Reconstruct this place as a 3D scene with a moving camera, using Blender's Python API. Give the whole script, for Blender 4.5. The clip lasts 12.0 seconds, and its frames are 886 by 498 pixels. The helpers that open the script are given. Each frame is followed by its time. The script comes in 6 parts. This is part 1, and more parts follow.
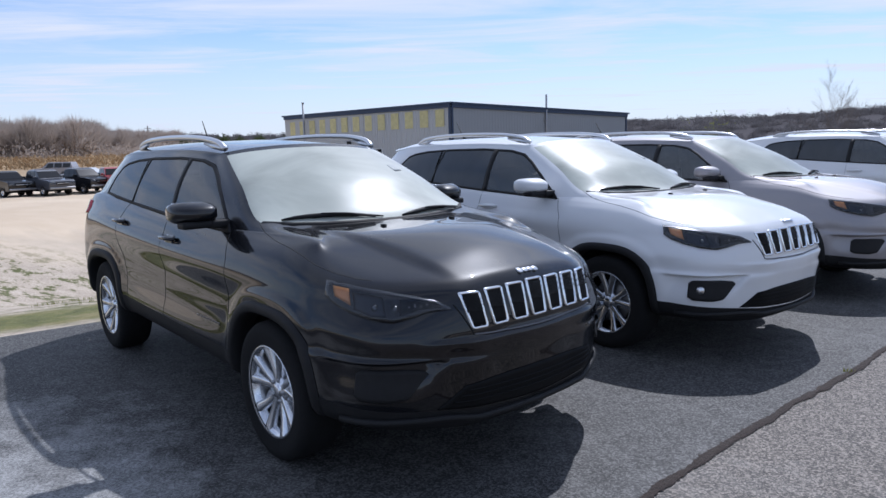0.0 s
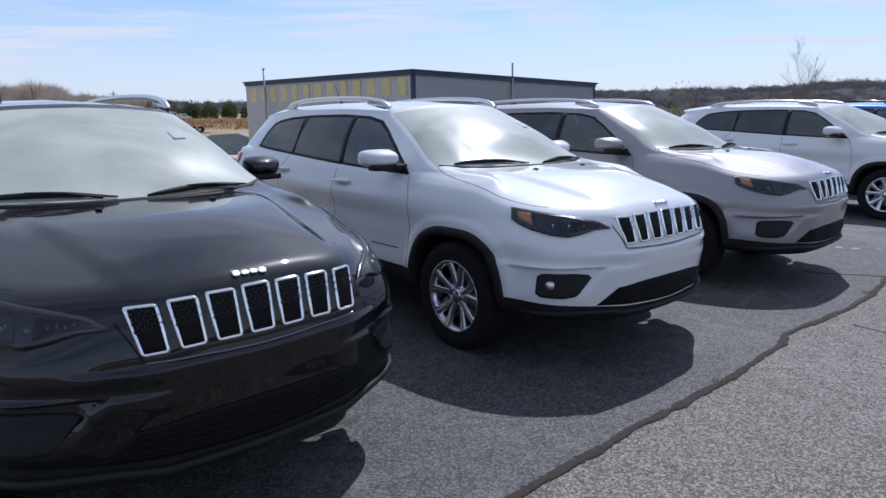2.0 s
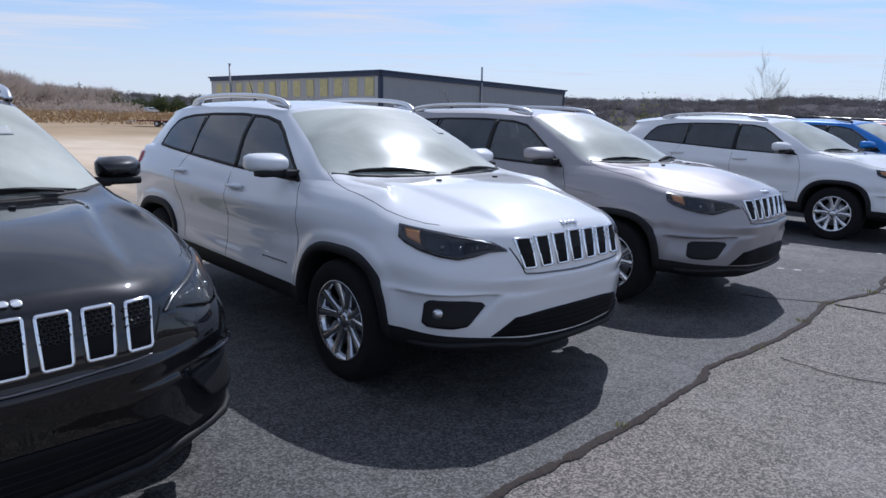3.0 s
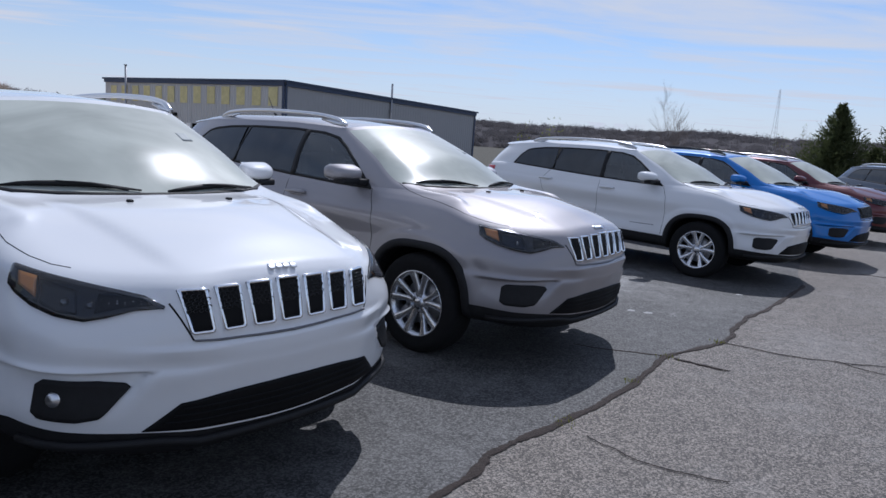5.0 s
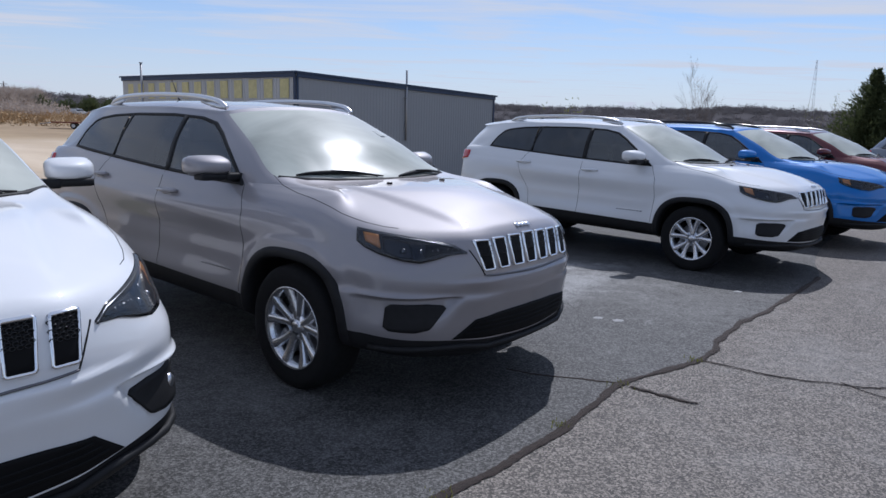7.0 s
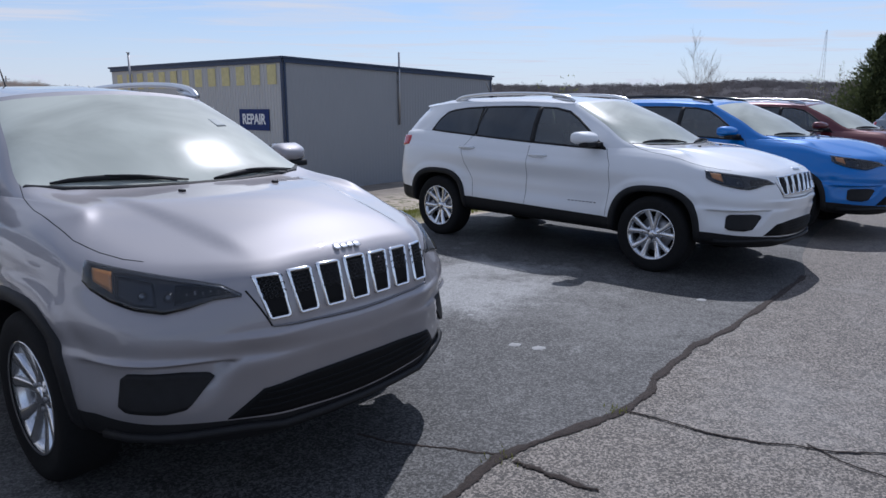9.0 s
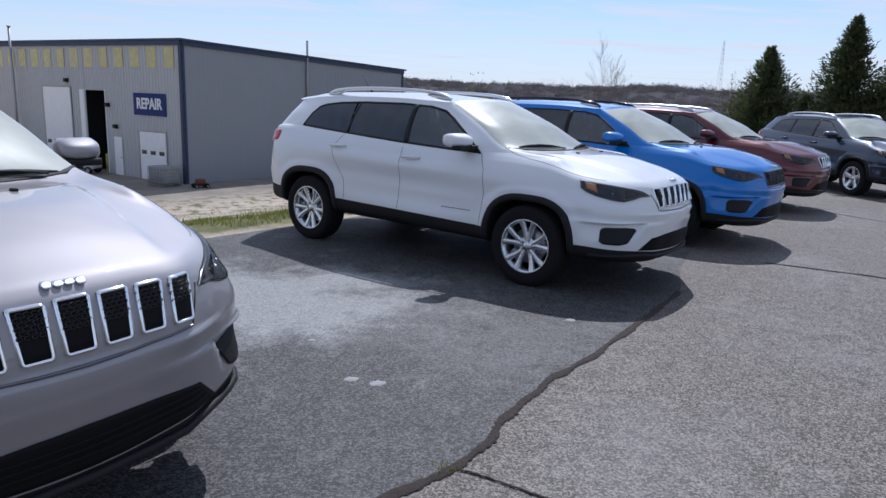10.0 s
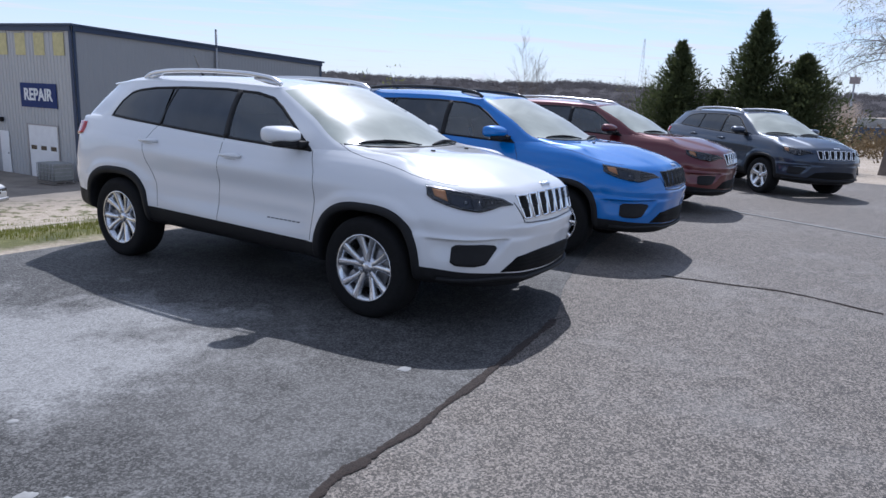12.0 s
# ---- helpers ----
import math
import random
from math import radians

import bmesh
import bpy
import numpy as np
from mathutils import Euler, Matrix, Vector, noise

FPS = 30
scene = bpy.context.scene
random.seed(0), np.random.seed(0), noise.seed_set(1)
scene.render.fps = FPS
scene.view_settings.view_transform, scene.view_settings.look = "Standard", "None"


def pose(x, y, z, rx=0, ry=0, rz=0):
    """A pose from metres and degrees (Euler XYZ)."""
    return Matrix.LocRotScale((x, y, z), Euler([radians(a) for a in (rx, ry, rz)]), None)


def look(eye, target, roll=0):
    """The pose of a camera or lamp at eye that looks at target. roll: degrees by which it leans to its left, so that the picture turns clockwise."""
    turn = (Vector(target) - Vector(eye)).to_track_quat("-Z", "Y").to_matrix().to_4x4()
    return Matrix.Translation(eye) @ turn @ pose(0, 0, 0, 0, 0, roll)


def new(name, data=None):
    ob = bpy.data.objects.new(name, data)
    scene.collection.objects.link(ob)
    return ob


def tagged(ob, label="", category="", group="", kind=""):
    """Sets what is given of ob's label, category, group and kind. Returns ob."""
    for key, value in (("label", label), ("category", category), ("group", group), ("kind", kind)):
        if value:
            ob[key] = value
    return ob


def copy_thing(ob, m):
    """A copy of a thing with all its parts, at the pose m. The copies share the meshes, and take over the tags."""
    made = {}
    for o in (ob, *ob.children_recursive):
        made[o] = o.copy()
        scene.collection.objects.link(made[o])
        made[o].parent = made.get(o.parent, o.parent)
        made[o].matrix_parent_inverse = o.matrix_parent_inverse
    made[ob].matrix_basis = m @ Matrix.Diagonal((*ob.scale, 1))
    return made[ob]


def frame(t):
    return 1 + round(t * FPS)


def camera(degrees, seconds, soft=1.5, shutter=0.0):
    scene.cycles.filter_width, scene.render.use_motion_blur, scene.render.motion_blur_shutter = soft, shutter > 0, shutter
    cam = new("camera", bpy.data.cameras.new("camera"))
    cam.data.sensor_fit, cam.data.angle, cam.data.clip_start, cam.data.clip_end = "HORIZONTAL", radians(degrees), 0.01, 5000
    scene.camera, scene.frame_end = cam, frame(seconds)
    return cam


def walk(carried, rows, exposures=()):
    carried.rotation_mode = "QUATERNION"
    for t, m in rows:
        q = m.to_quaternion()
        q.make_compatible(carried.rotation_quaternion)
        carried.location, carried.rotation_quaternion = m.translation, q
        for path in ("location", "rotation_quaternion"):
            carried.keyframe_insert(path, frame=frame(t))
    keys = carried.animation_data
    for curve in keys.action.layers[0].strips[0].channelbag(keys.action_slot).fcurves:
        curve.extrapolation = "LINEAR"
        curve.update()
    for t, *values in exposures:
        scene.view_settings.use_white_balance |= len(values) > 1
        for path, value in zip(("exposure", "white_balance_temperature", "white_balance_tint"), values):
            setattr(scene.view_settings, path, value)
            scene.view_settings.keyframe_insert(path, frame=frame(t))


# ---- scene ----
cam = camera(66.60, 12.0)
PATH = [
    (0, (-0.255, -0.776, 1.510), (-0.235, 1.201, 1.212), -1.42),
    (0.5, (-0.016, -0.602, 1.515), (0.089, 1.363, 1.157), 1.49),
    (1, (0.179, -0.383, 1.511), (0.281, 1.579, 1.133), 1.28),
    (1.5, (0.414, -0.193, 1.492), (0.565, 1.768, 1.131), 0.15),
    (2, (0.739, -0.030, 1.464), (0.827, 1.930, 1.078), -0.86),
    (2.5, (0.988, 0.180, 1.477), (1.124, 2.138, 1.092), 0.34),
    (4.5, (2.028, 1.048, 1.447), (2.306, 2.999, 1.110), 1.10),
    (5, (2.288, 1.258, 1.465), (2.702, 3.189, 1.148), 3.89),
    (5.5, (2.583, 1.422, 1.480), (2.890, 3.368, 1.134), 1.84),
    (6, (2.840, 1.616, 1.465), (3.117, 3.561, 1.091), 2.07),
    (6.5, (3.067, 1.885, 1.475), (3.357, 3.828, 1.099), 3.59),
    (7, (3.303, 2.090, 1.456), (3.624, 4.031, 1.097), 1.64),
    (9, (4.310, 3.025, 1.462), (4.602, 4.961, 1.054), -0.02),
    (9.5, (4.611, 3.225, 1.468), (4.995, 5.146, 1.067), 0.63),
    (10, (4.864, 3.499, 1.496), (5.402, 5.379, 1.075), 2.27),
    (10.5, (5.089, 3.678, 1.472), (5.695, 5.542, 1.071), 0.11),
    (11, (5.433, 3.910, 1.470), (6.030, 5.760, 0.999), 1.76),
    (11.5, (5.683, 4.131, 1.473), (6.328, 5.970, 1.024), 2.60),
    (12, (5.909, 4.388, 1.465), (6.637, 6.201, 1.038), 2.69),
]
walk(cam, [(t, look(eye, target, roll)) for t, eye, target, roll in PATH], [(0, 0.15, 5750, 14), (2.5, 0.03, 5750, 14), (5.5, -0.18, 5800, 14), (6.5, -0.17, 5800, 14), (9.5, -0.03, 5800, 14), (10.5, 0.12, 5800, 14), (12, 0.2, 5800, 14)])

# ---- world, sun, exposure ----
SUN_EL, SUN_AZ = 52.0, 26.0  # elevation; azimuth from +y towards +x
world = bpy.data.worlds.new("sky")
scene.world = world
world.use_nodes = True
wn = world.node_tree
wn.nodes.clear()


def wnode(kind, **kw):
    n = wn.nodes.new(kind)
    for k, v in kw.items():
        n.inputs[k].default_value = v
    return n


w_out = wnode("ShaderNodeOutputWorld")
w_bg = wnode("ShaderNodeBackground", Strength=0.115)
w_sky = wn.nodes.new("ShaderNodeTexSky")
w_sky.sky_type = "NISHITA"
w_sky.sun_disc = False
w_sky.sun_elevation, w_sky.sun_rotation = radians(SUN_EL), radians(SUN_AZ)
w_sky.air_density, w_sky.dust_density, w_sky.ozone_density = 1.0, 0.15, 6.0
# thin cirrus, streaked along one direction and thicker near the horizon
w_co = wn.nodes.new("ShaderNodeTexCoord")
w_sep = wn.nodes.new("ShaderNodeSeparateXYZ")
w_div = wn.nodes.new("ShaderNodeVectorMath")
w_div.operation = "DIVIDE"
w_add = wn.nodes.new("ShaderNodeMath")
w_add.operation = "MAXIMUM"
w_add.inputs[1].default_value = 0.04
w_cmb = wn.nodes.new("ShaderNodeCombineXYZ")
w_map = wn.nodes.new("ShaderNodeMapping")
w_map.inputs["Scale"].default_value = (0.42, 1.0, 1.0)
w_map.inputs["Rotation"].default_value = (0, 0, radians(-22))
w_noise = wnode("ShaderNodeTexNoise", Scale=0.9, Detail=8.0, Roughness=0.62, Distortion=0.5)
w_ramp = wn.nodes.new("ShaderNodeValToRGB")
w_ramp.color_ramp.elements[0].position, w_ramp.color_ramp.elements[1].position = 0.31, 0.66
w_hor = wn.nodes.new("ShaderNodeMapRange")
w_hor.inputs["From Min"].default_value, w_hor.inputs["From Max"].default_value = 0.0, 0.21
w_hor.inputs["To Min"].default_value, w_hor.inputs["To Max"].default_value = 0.92, 0.0
w_max = wn.nodes.new("ShaderNodeMath")
w_max.operation = "MAXIMUM"
w_mix = wn.nodes.new("ShaderNodeMix")
w_mix.data_type = "RGBA"
w_mix.inputs["B"].default_value = (6.0, 6.25, 6.65, 1)
L = wn.links.new
L(w_co.outputs["Generated"], w_sep.inputs[0])
L(w_sep.outputs["Z"], w_add.inputs[0])
for i in range(3):
    L(w_add.outputs[0], w_cmb.inputs[i])
L(w_co.outputs["Generated"], w_div.inputs[0])
L(w_cmb.outputs[0], w_div.inputs[1])
L(w_div.outputs[0], w_map.inputs["Vector"])
L(w_map.outputs[0], w_noise.inputs["Vector"])
L(w_noise.outputs["Fac"], w_ramp.inputs[0])
L(w_sep.outputs["Z"], w_hor.inputs["Value"])
L(w_ramp.outputs["Color"], w_max.inputs[0])
L(w_hor.outputs[0], w_max.inputs[1])
L(w_max.outputs[0], w_mix.inputs["Factor"])
L(w_sky.outputs[0], w_mix.inputs["A"])
L(w_mix.outputs["Result"], w_bg.inputs["Color"])
L(w_bg.outputs[0], w_out.inputs["Surface"])

sun = new("sun", bpy.data.lights.new("sun", "SUN"))
sun.data.energy, sun.data.angle, sun.data.color = 3.55, radians(0.6), (1.0, 0.97, 0.93)
sun_dir = Vector((math.cos(radians(SUN_EL)) * math.sin(radians(SUN_AZ)), math.cos(radians(SUN_EL)) * math.cos(radians(SUN_AZ)), math.sin(radians(SUN_EL))))
sun.matrix_world = look(sun_dir * 60, (0, 0, 0))
scene.view_settings.exposure = 0.0


# ---- materials ----
class Mat:
    """A node material with a Principled shader and a few short ways to wire it."""

    def __init__(self, name, color=(0.5, 0.5, 0.5), rough=0.5, metal=0.0, **kw):
        self.m = bpy.data.materials.new(name)
        self.m.use_nodes = True
        self.t = self.m.node_tree
        self.b = self.t.nodes["Principled BSDF"]
        self.b.inputs["Base Color"].default_value = (*color, 1)
        self.b.inputs["Roughness"].default_value = rough
        self.b.inputs["Metallic"].default_value = metal
        for k, v in kw.items():
            self.b.inputs[k.replace("_", " ")].default_value = v
        self.co = None

    def node(self, kind, **kw):
        n = self.t.nodes.new(kind)
        for k, v in kw.items():
            n.inputs[k].default_value = v
        return n

    def link(self, a, b):
        self.t.links.new(a, b)

    def where(self):
        if not self.co:
            self.co = self.node("ShaderNodeNewGeometry").outputs["Position"]
        return self.co

    def local(self):
        return self.node("ShaderNodeTexCoord").outputs["Object"]

    def noise(self, scale, detail=4, rough=0.6, vec=None, distortion=0.0):
        n = self.node("ShaderNodeTexNoise", Scale=scale, Detail=detail, Roughness=rough, Distortion=distortion)
        self.link(vec or self.where(), n.inputs["Vector"])
        return n.outputs["Fac"]

    def ramp(self, fac, stops):
        r = self.node("ShaderNodeValToRGB")
        e = r.color_ramp.elements
        while len(e) < len(stops):
            e.new(0.5)
        for el, (p, c) in zip(e, stops):
            el.position = p
            el.color = (*c, 1) if len(c) == 3 else c
        self.link(fac, r.inputs[0])
        return r.outputs[0]

    def mix(self, fac, a, b, mode="MIX"):
        n = self.node("ShaderNodeMix")
        n.data_type, n.blend_type = "RGBA", mode
        for v, s in ((fac, n.inputs["Factor"]), (a, n.inputs["A"]), (b, n.inputs["B"])):
            if isinstance(v, bpy.types.NodeSocket):
                self.link(v, s)
            else:
                s.default_value = v if isinstance(v, float) else (*v, 1)
        return n.outputs["Result"]

    def math(self, op, a, b=0.0):
        n = self.node("ShaderNodeMath")
        n.operation = op
        for v, s in ((a, n.inputs[0]), (b, n.inputs[1])):
            if isinstance(v, bpy.types.NodeSocket):
                self.link(v, s)
            else:
                s.default_value = v
        return n.outputs[0]

    def color(self, socket):
        self.link(socket, self.b.inputs["Base Color"])
        return self

    def rough(self, socket):
        self.link(socket, self.b.inputs["Roughness"])
        return self

    def bump(self, height, strength=0.3, distance=0.01):
        n = self.node("ShaderNodeBump", Strength=strength, Distance=distance)
        self.link(height, n.inputs["Height"])
        self.link(n.outputs[0], self.b.inputs["Normal"])
        return self


def grey(v):
    return (v, v, v)


def varied(name, color, rough, scale=8.0, amount=0.25, metal=0.0, bump=0.0, **kw):
    """A surface with grain at two scales round one colour."""
    m = Mat(name, color, rough, metal, **kw)
    n = m.math("ADD", m.math("MULTIPLY", m.noise(scale), 0.6), m.math("MULTIPLY", m.noise(scale * 9), 0.4))
    lo, hi = tuple(c * (1 - amount) for c in color), tuple(min(1, c * (1 + amount)) for c in color)
    m.color(m.ramp(n, [(0.3, lo), (0.7, hi)]))
    m.rough(m.math("ADD", m.math("MULTIPLY", n, 0.2), max(0.0, rough - 0.1)))
    if bump:
        m.bump(n, bump, 0.02)
    return m.m


def car_paint(name, color, metal=0.0, rough=0.35, flake=0.0, spec=0.5):
    m = Mat(name, color, rough, metal, Coat_Weight=1.0, Coat_Roughness=0.03, Coat_IOR=1.5, Specular_IOR_Level=spec)
    p = m.local()
    dust = m.noise(3.0, 5, 0.65, p)
    m.color(m.mix(m.math("MULTIPLY", m.math("POWER", dust, 4.0), 0.05), color, (0.45, 0.42, 0.38)))
    m.link(m.math("ADD", m.math("MULTIPLY", dust, 0.03), 0.005), m.b.inputs["Coat Roughness"])
    if flake:
        m.bump(m.noise(900.0, 1, 0.5, p), flake, 0.0005)
    return m.m


def let_through(mat, color, share):
    """Thin leaves and twigs pass some of the light that falls on their far side."""
    t = mat.node_tree
    out = t.nodes["Material Output"].inputs["Surface"]
    thin, both = t.nodes.new("ShaderNodeBsdfTranslucent"), t.nodes.new("ShaderNodeMixShader")
    thin.inputs["Color"].default_value = (*color, 1)
    both.inputs[0].default_value = share
    t.links.new(out.links[0].from_socket, both.inputs[1])
    t.links.new(thin.outputs[0], both.inputs[2])
    t.links.new(both.outputs[0], out)


PAINT_BLACK = car_paint("paint_black", (0.0028, 0.0031, 0.0048), 0.0, 0.34, 0, 0.07)
PAINT_WHITE = car_paint("paint_white", (0.735, 0.74, 0.745), 0.0, 0.4, 0, 0.12)
PAINT_SILVER = car_paint("paint_silver", (0.31, 0.295, 0.305), 0.55, 0.58, 0.12)
PAINT_BLUE = car_paint("paint_blue", (0.0, 0.150, 0.49), 0.12, 0.4, 0.1, 0.2)
PAINT_RED = car_paint("paint_red", (0.10, 0.004, 0.007), 0.35, 0.35, 0.1)
PAINT_SLATE = car_paint("paint_slate", (0.012, 0.028, 0.058), 0.4, 0.35, 0.1)
PLASTIC = varied("black_plastic", (0.013, 0.013, 0.014), 0.6, 30, 0.3, 0, 0.1, Specular_IOR_Level=0.25)
GLOSS_BLACK = Mat("gloss_black", (0.008, 0.008, 0.009), 0.12).m
DARK_PLASTIC = varied("deep_black_plastic", (0.006, 0.006, 0.0065), 0.65, 30, 0.3, Specular_IOR_Level=0.15)
RUBBER = varied("tyre_rubber", (0.011, 0.011, 0.0115), 0.85, 40, 0.35, 0, 0.2, Specular_IOR_Level=0.2)
CHROME = Mat("chrome", (0.82, 0.83, 0.85), 0.08, 1.0).m
SATIN = Mat("satin_metal", (0.66, 0.67, 0.69), 0.28, 1.0).m
ALLOY = varied("alloy_rim", (0.72, 0.73, 0.75), 0.24, 20, 0.1, 0.95)
ALLOY_DARK = varied("alloy_polished_dark", (0.55, 0.56, 0.58), 0.16, 20, 0.15, 1.0)
# near-black for gaps, hollows and undersides, with their shade put into the colour
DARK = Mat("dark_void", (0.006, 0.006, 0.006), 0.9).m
TRIM_GREY = varied("interior_trim", (0.035, 0.035, 0.038), 0.8, 25, 0.3)
SEAT_CLOTH = varied("seat_cloth", (0.03, 0.03, 0.033), 0.95, 60, 0.3)
ORANGE = Mat("amber_lens", (0.70, 0.31, 0.09), 0.3, 0.0, Coat_Weight=1.0).m
RED_LENS = Mat("red_lens", (0.45, 0.012, 0.02), 0.15, 0.0, Coat_Weight=1.0).m
REFLECTOR = Mat("lamp_reflector", (0.14, 0.145, 0.155), 0.25, 1.0).m
LAMP_BOWL = Mat("lamp_bowl", (0.055, 0.057, 0.062), 0.3, 0.9).m
DARK_CHROME = Mat("dark_chrome", (0.16, 0.16, 0.17), 0.3, 0.8).m
STEEL = varied("brushed_steel", (0.35, 0.35, 0.36), 0.45, 30, 0.25, 0.9)


def pane(name, tint, gloss=0.03, film=0.0, film_color=(0.5, 0.5, 0.5), ior=1.6):
    """Coated glass: a tinted clear body under a Fresnel gloss, with a pale film for dust and painted sky glare."""
    m = Mat(name)
    t = m.t
    t.nodes.remove(m.b)
    clear = m.node("ShaderNodeBsdfTransparent")
    clear.inputs["Color"].default_value = (*tint, 1)
    # diffuse film colour: dust, and on the windshield also painted sky reflection
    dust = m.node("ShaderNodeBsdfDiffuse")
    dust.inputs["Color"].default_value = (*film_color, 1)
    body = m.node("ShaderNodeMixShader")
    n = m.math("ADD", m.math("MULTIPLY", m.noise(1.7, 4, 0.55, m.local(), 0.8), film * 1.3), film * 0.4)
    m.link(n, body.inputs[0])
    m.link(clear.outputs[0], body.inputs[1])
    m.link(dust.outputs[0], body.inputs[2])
    shine = m.node("ShaderNodeBsdfGlossy")
    shine.inputs["Roughness"].default_value = gloss
    fr = m.node("ShaderNodeFresnel")
    fr.inputs["IOR"].default_value = ior
    top = m.node("ShaderNodeMixShader")
    m.link(fr.outputs[0], top.inputs[0])
    m.link(body.outputs[0], top.inputs[1])
    m.link(shine.outputs[0], top.inputs[2])
    m.link(top.outputs[0], t.nodes["Material Output"].inputs["Surface"])
    return m.m


# the heavy pale film paints the milky sky glare along with the dust
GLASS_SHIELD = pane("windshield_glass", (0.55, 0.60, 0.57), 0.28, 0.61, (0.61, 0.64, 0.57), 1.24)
GLASS_FRONT = pane("door_glass", (0.26, 0.29, 0.28), 0.012, 0.16, (0.40, 0.44, 0.46))
GLASS_TINT = pane("privacy_glass", (0.03, 0.032, 0.034), 0.012, 0.15, (0.26, 0.30, 0.34))
GLASS_LAMP = pane("lamp_lens", (0.75, 0.77, 0.80), 0.02, 0.008, (0.5, 0.5, 0.52))


# ---- mesh helpers ----
def finish(name, bm, material, parent=None, label="", smooth=True):
    me = bpy.data.meshes.new(name)
    bm.to_mesh(me)
    bm.free()
    for m in material if isinstance(material, (list, tuple)) else [material]:
        me.materials.append(m)
    if smooth:
        for p in me.polygons:
            p.use_smooth = True
    ob = new(name, me)
    if parent:
        ob.parent = parent
    if label:
        ob["label"] = label
    return ob


def part(name, bm, material, parent, label="", smooth=True):
    return finish(name, bm, material, parent, label, smooth)


def from_grid(rows, closed=False, flip=False):
    """A bmesh from a grid of points, row by row."""
    bm = bmesh.new()
    vs = [[bm.verts.new(p) for p in r] for r in rows]
    for a, b in zip(vs, vs[1:]):
        n = len(a)
        for i in range(n if closed else n - 1):
            q = [a[i], a[(i + 1) % n], b[(i + 1) % n], b[i]]
            if len(set(q)) == 4:
                bm.faces.new(q[::-1] if flip else q)
    return bm


def add_box(bm, size, at=(0, 0, 0), rot=None, bevel=0.0, segments=2):
    m = Matrix.Translation(at) @ (rot if rot else Matrix()) @ Matrix.Diagonal((*size, 1))
    r = bmesh.ops.create_cube(bm, size=1.0, matrix=m)
    if bevel:
        es = list({e for v in r["verts"] for e in v.link_edges})
        bmesh.ops.bevel(bm, geom=es, offset=bevel, segments=segments, profile=0.7, affect="EDGES")
    return bm


def box(size, at=(0, 0, 0), rot=None, bevel=0.0, segments=2):
    return add_box(bmesh.new(), size, at, rot, bevel, segments)


def lathe(profile, n=40, axis="y", closed=False):
    """Turn a profile of (radius, along) round an axis through the origin."""
    rows = []
    for r, a in profile:
        ring = []
        for i in range(n):
            c, s = math.cos(2 * math.pi * i / n) * r, math.sin(2 * math.pi * i / n) * r
            ring.append((c, a, s) if axis == "y" else ((c, s, a) if axis == "z" else (a, c, s)))
        rows.append(ring)
    if closed:
        rows.append(rows[0])
    return from_grid(rows, closed=True)


def tube_along(points, radius, n=8, squash=1.0):
    """A tube along points; radius may be a list."""
    pts = [Vector(p) for p in points]
    rows = []
    for i, p in enumerate(pts):
        d = (pts[min(i + 1, len(pts) - 1)] - pts[max(i - 1, 0)]).normalized()
        a = d.cross(Vector((0, 0, 1)))
        a = a.normalized() if a.length > 1e-4 else Vector((1, 0, 0))
        b = a.cross(d)
        r = radius[i] if isinstance(radius, (list, tuple)) else radius
        rows.append([p + a * math.cos(2 * math.pi * k / n) * r + b * math.sin(2 * math.pi * k / n) * r * squash for k in range(n)])
    bm = from_grid(rows, closed=True)
    bm.verts.ensure_lookup_table()
    vs = list(bm.verts)
    bm.faces.new(vs[:n])
    bm.faces.new(vs[-n:][::-1])
    bmesh.ops.recalc_face_normals(bm, faces=bm.faces)
    return bm


def curve_through(points, per):
    """Catmull-Rom through points, with some steps a stretch."""
    p = [Vector(q) for q in points]
    out = []
    for i in range(len(p) - 1):
        a, b, c, d = p[max(i - 1, 0)], p[i], p[i + 1], p[min(i + 2, len(p) - 1)]
        for k in range(per):
            t = k / per
            out.append(0.5 * (2 * b + (c - a) * t + (2 * a - 5 * b + 4 * c - d) * t * t + (3 * b - a - 3 * c + d) * t ** 3))
    out.append(p[-1])
    return out


def along(points, x):
    """The height of a broken line of (x, z), sorted by falling or rising x."""
    ps = sorted(points)
    if x <= ps[0][0]:
        return ps[0][1]
    for (x0, z0), (x1, z1) in zip(ps, ps[1:]):
        if x <= x1:
            return z0 + (z1 - z0) * (x - x0) / (x1 - x0)
    return ps[-1][1]


# ---- the sport utility vehicle, built once: x ahead from the front axle, y to its left ----
from mathutils.bvhtree import BVHTree

WHEELBASE, HUB_Z, HUB_Y = 2.707, 0.345, 0.775
SIDE_X = (-3.3, -2.9, -2.2, -1.5, -0.8, -0.38, 0.1)


def side_loop(rear, side, front):
    """Half a ring round the car: rear centre to front centre."""
    return [*rear, *[(x, y, z) for x, (y, z) in zip(SIDE_X, side)], *front]


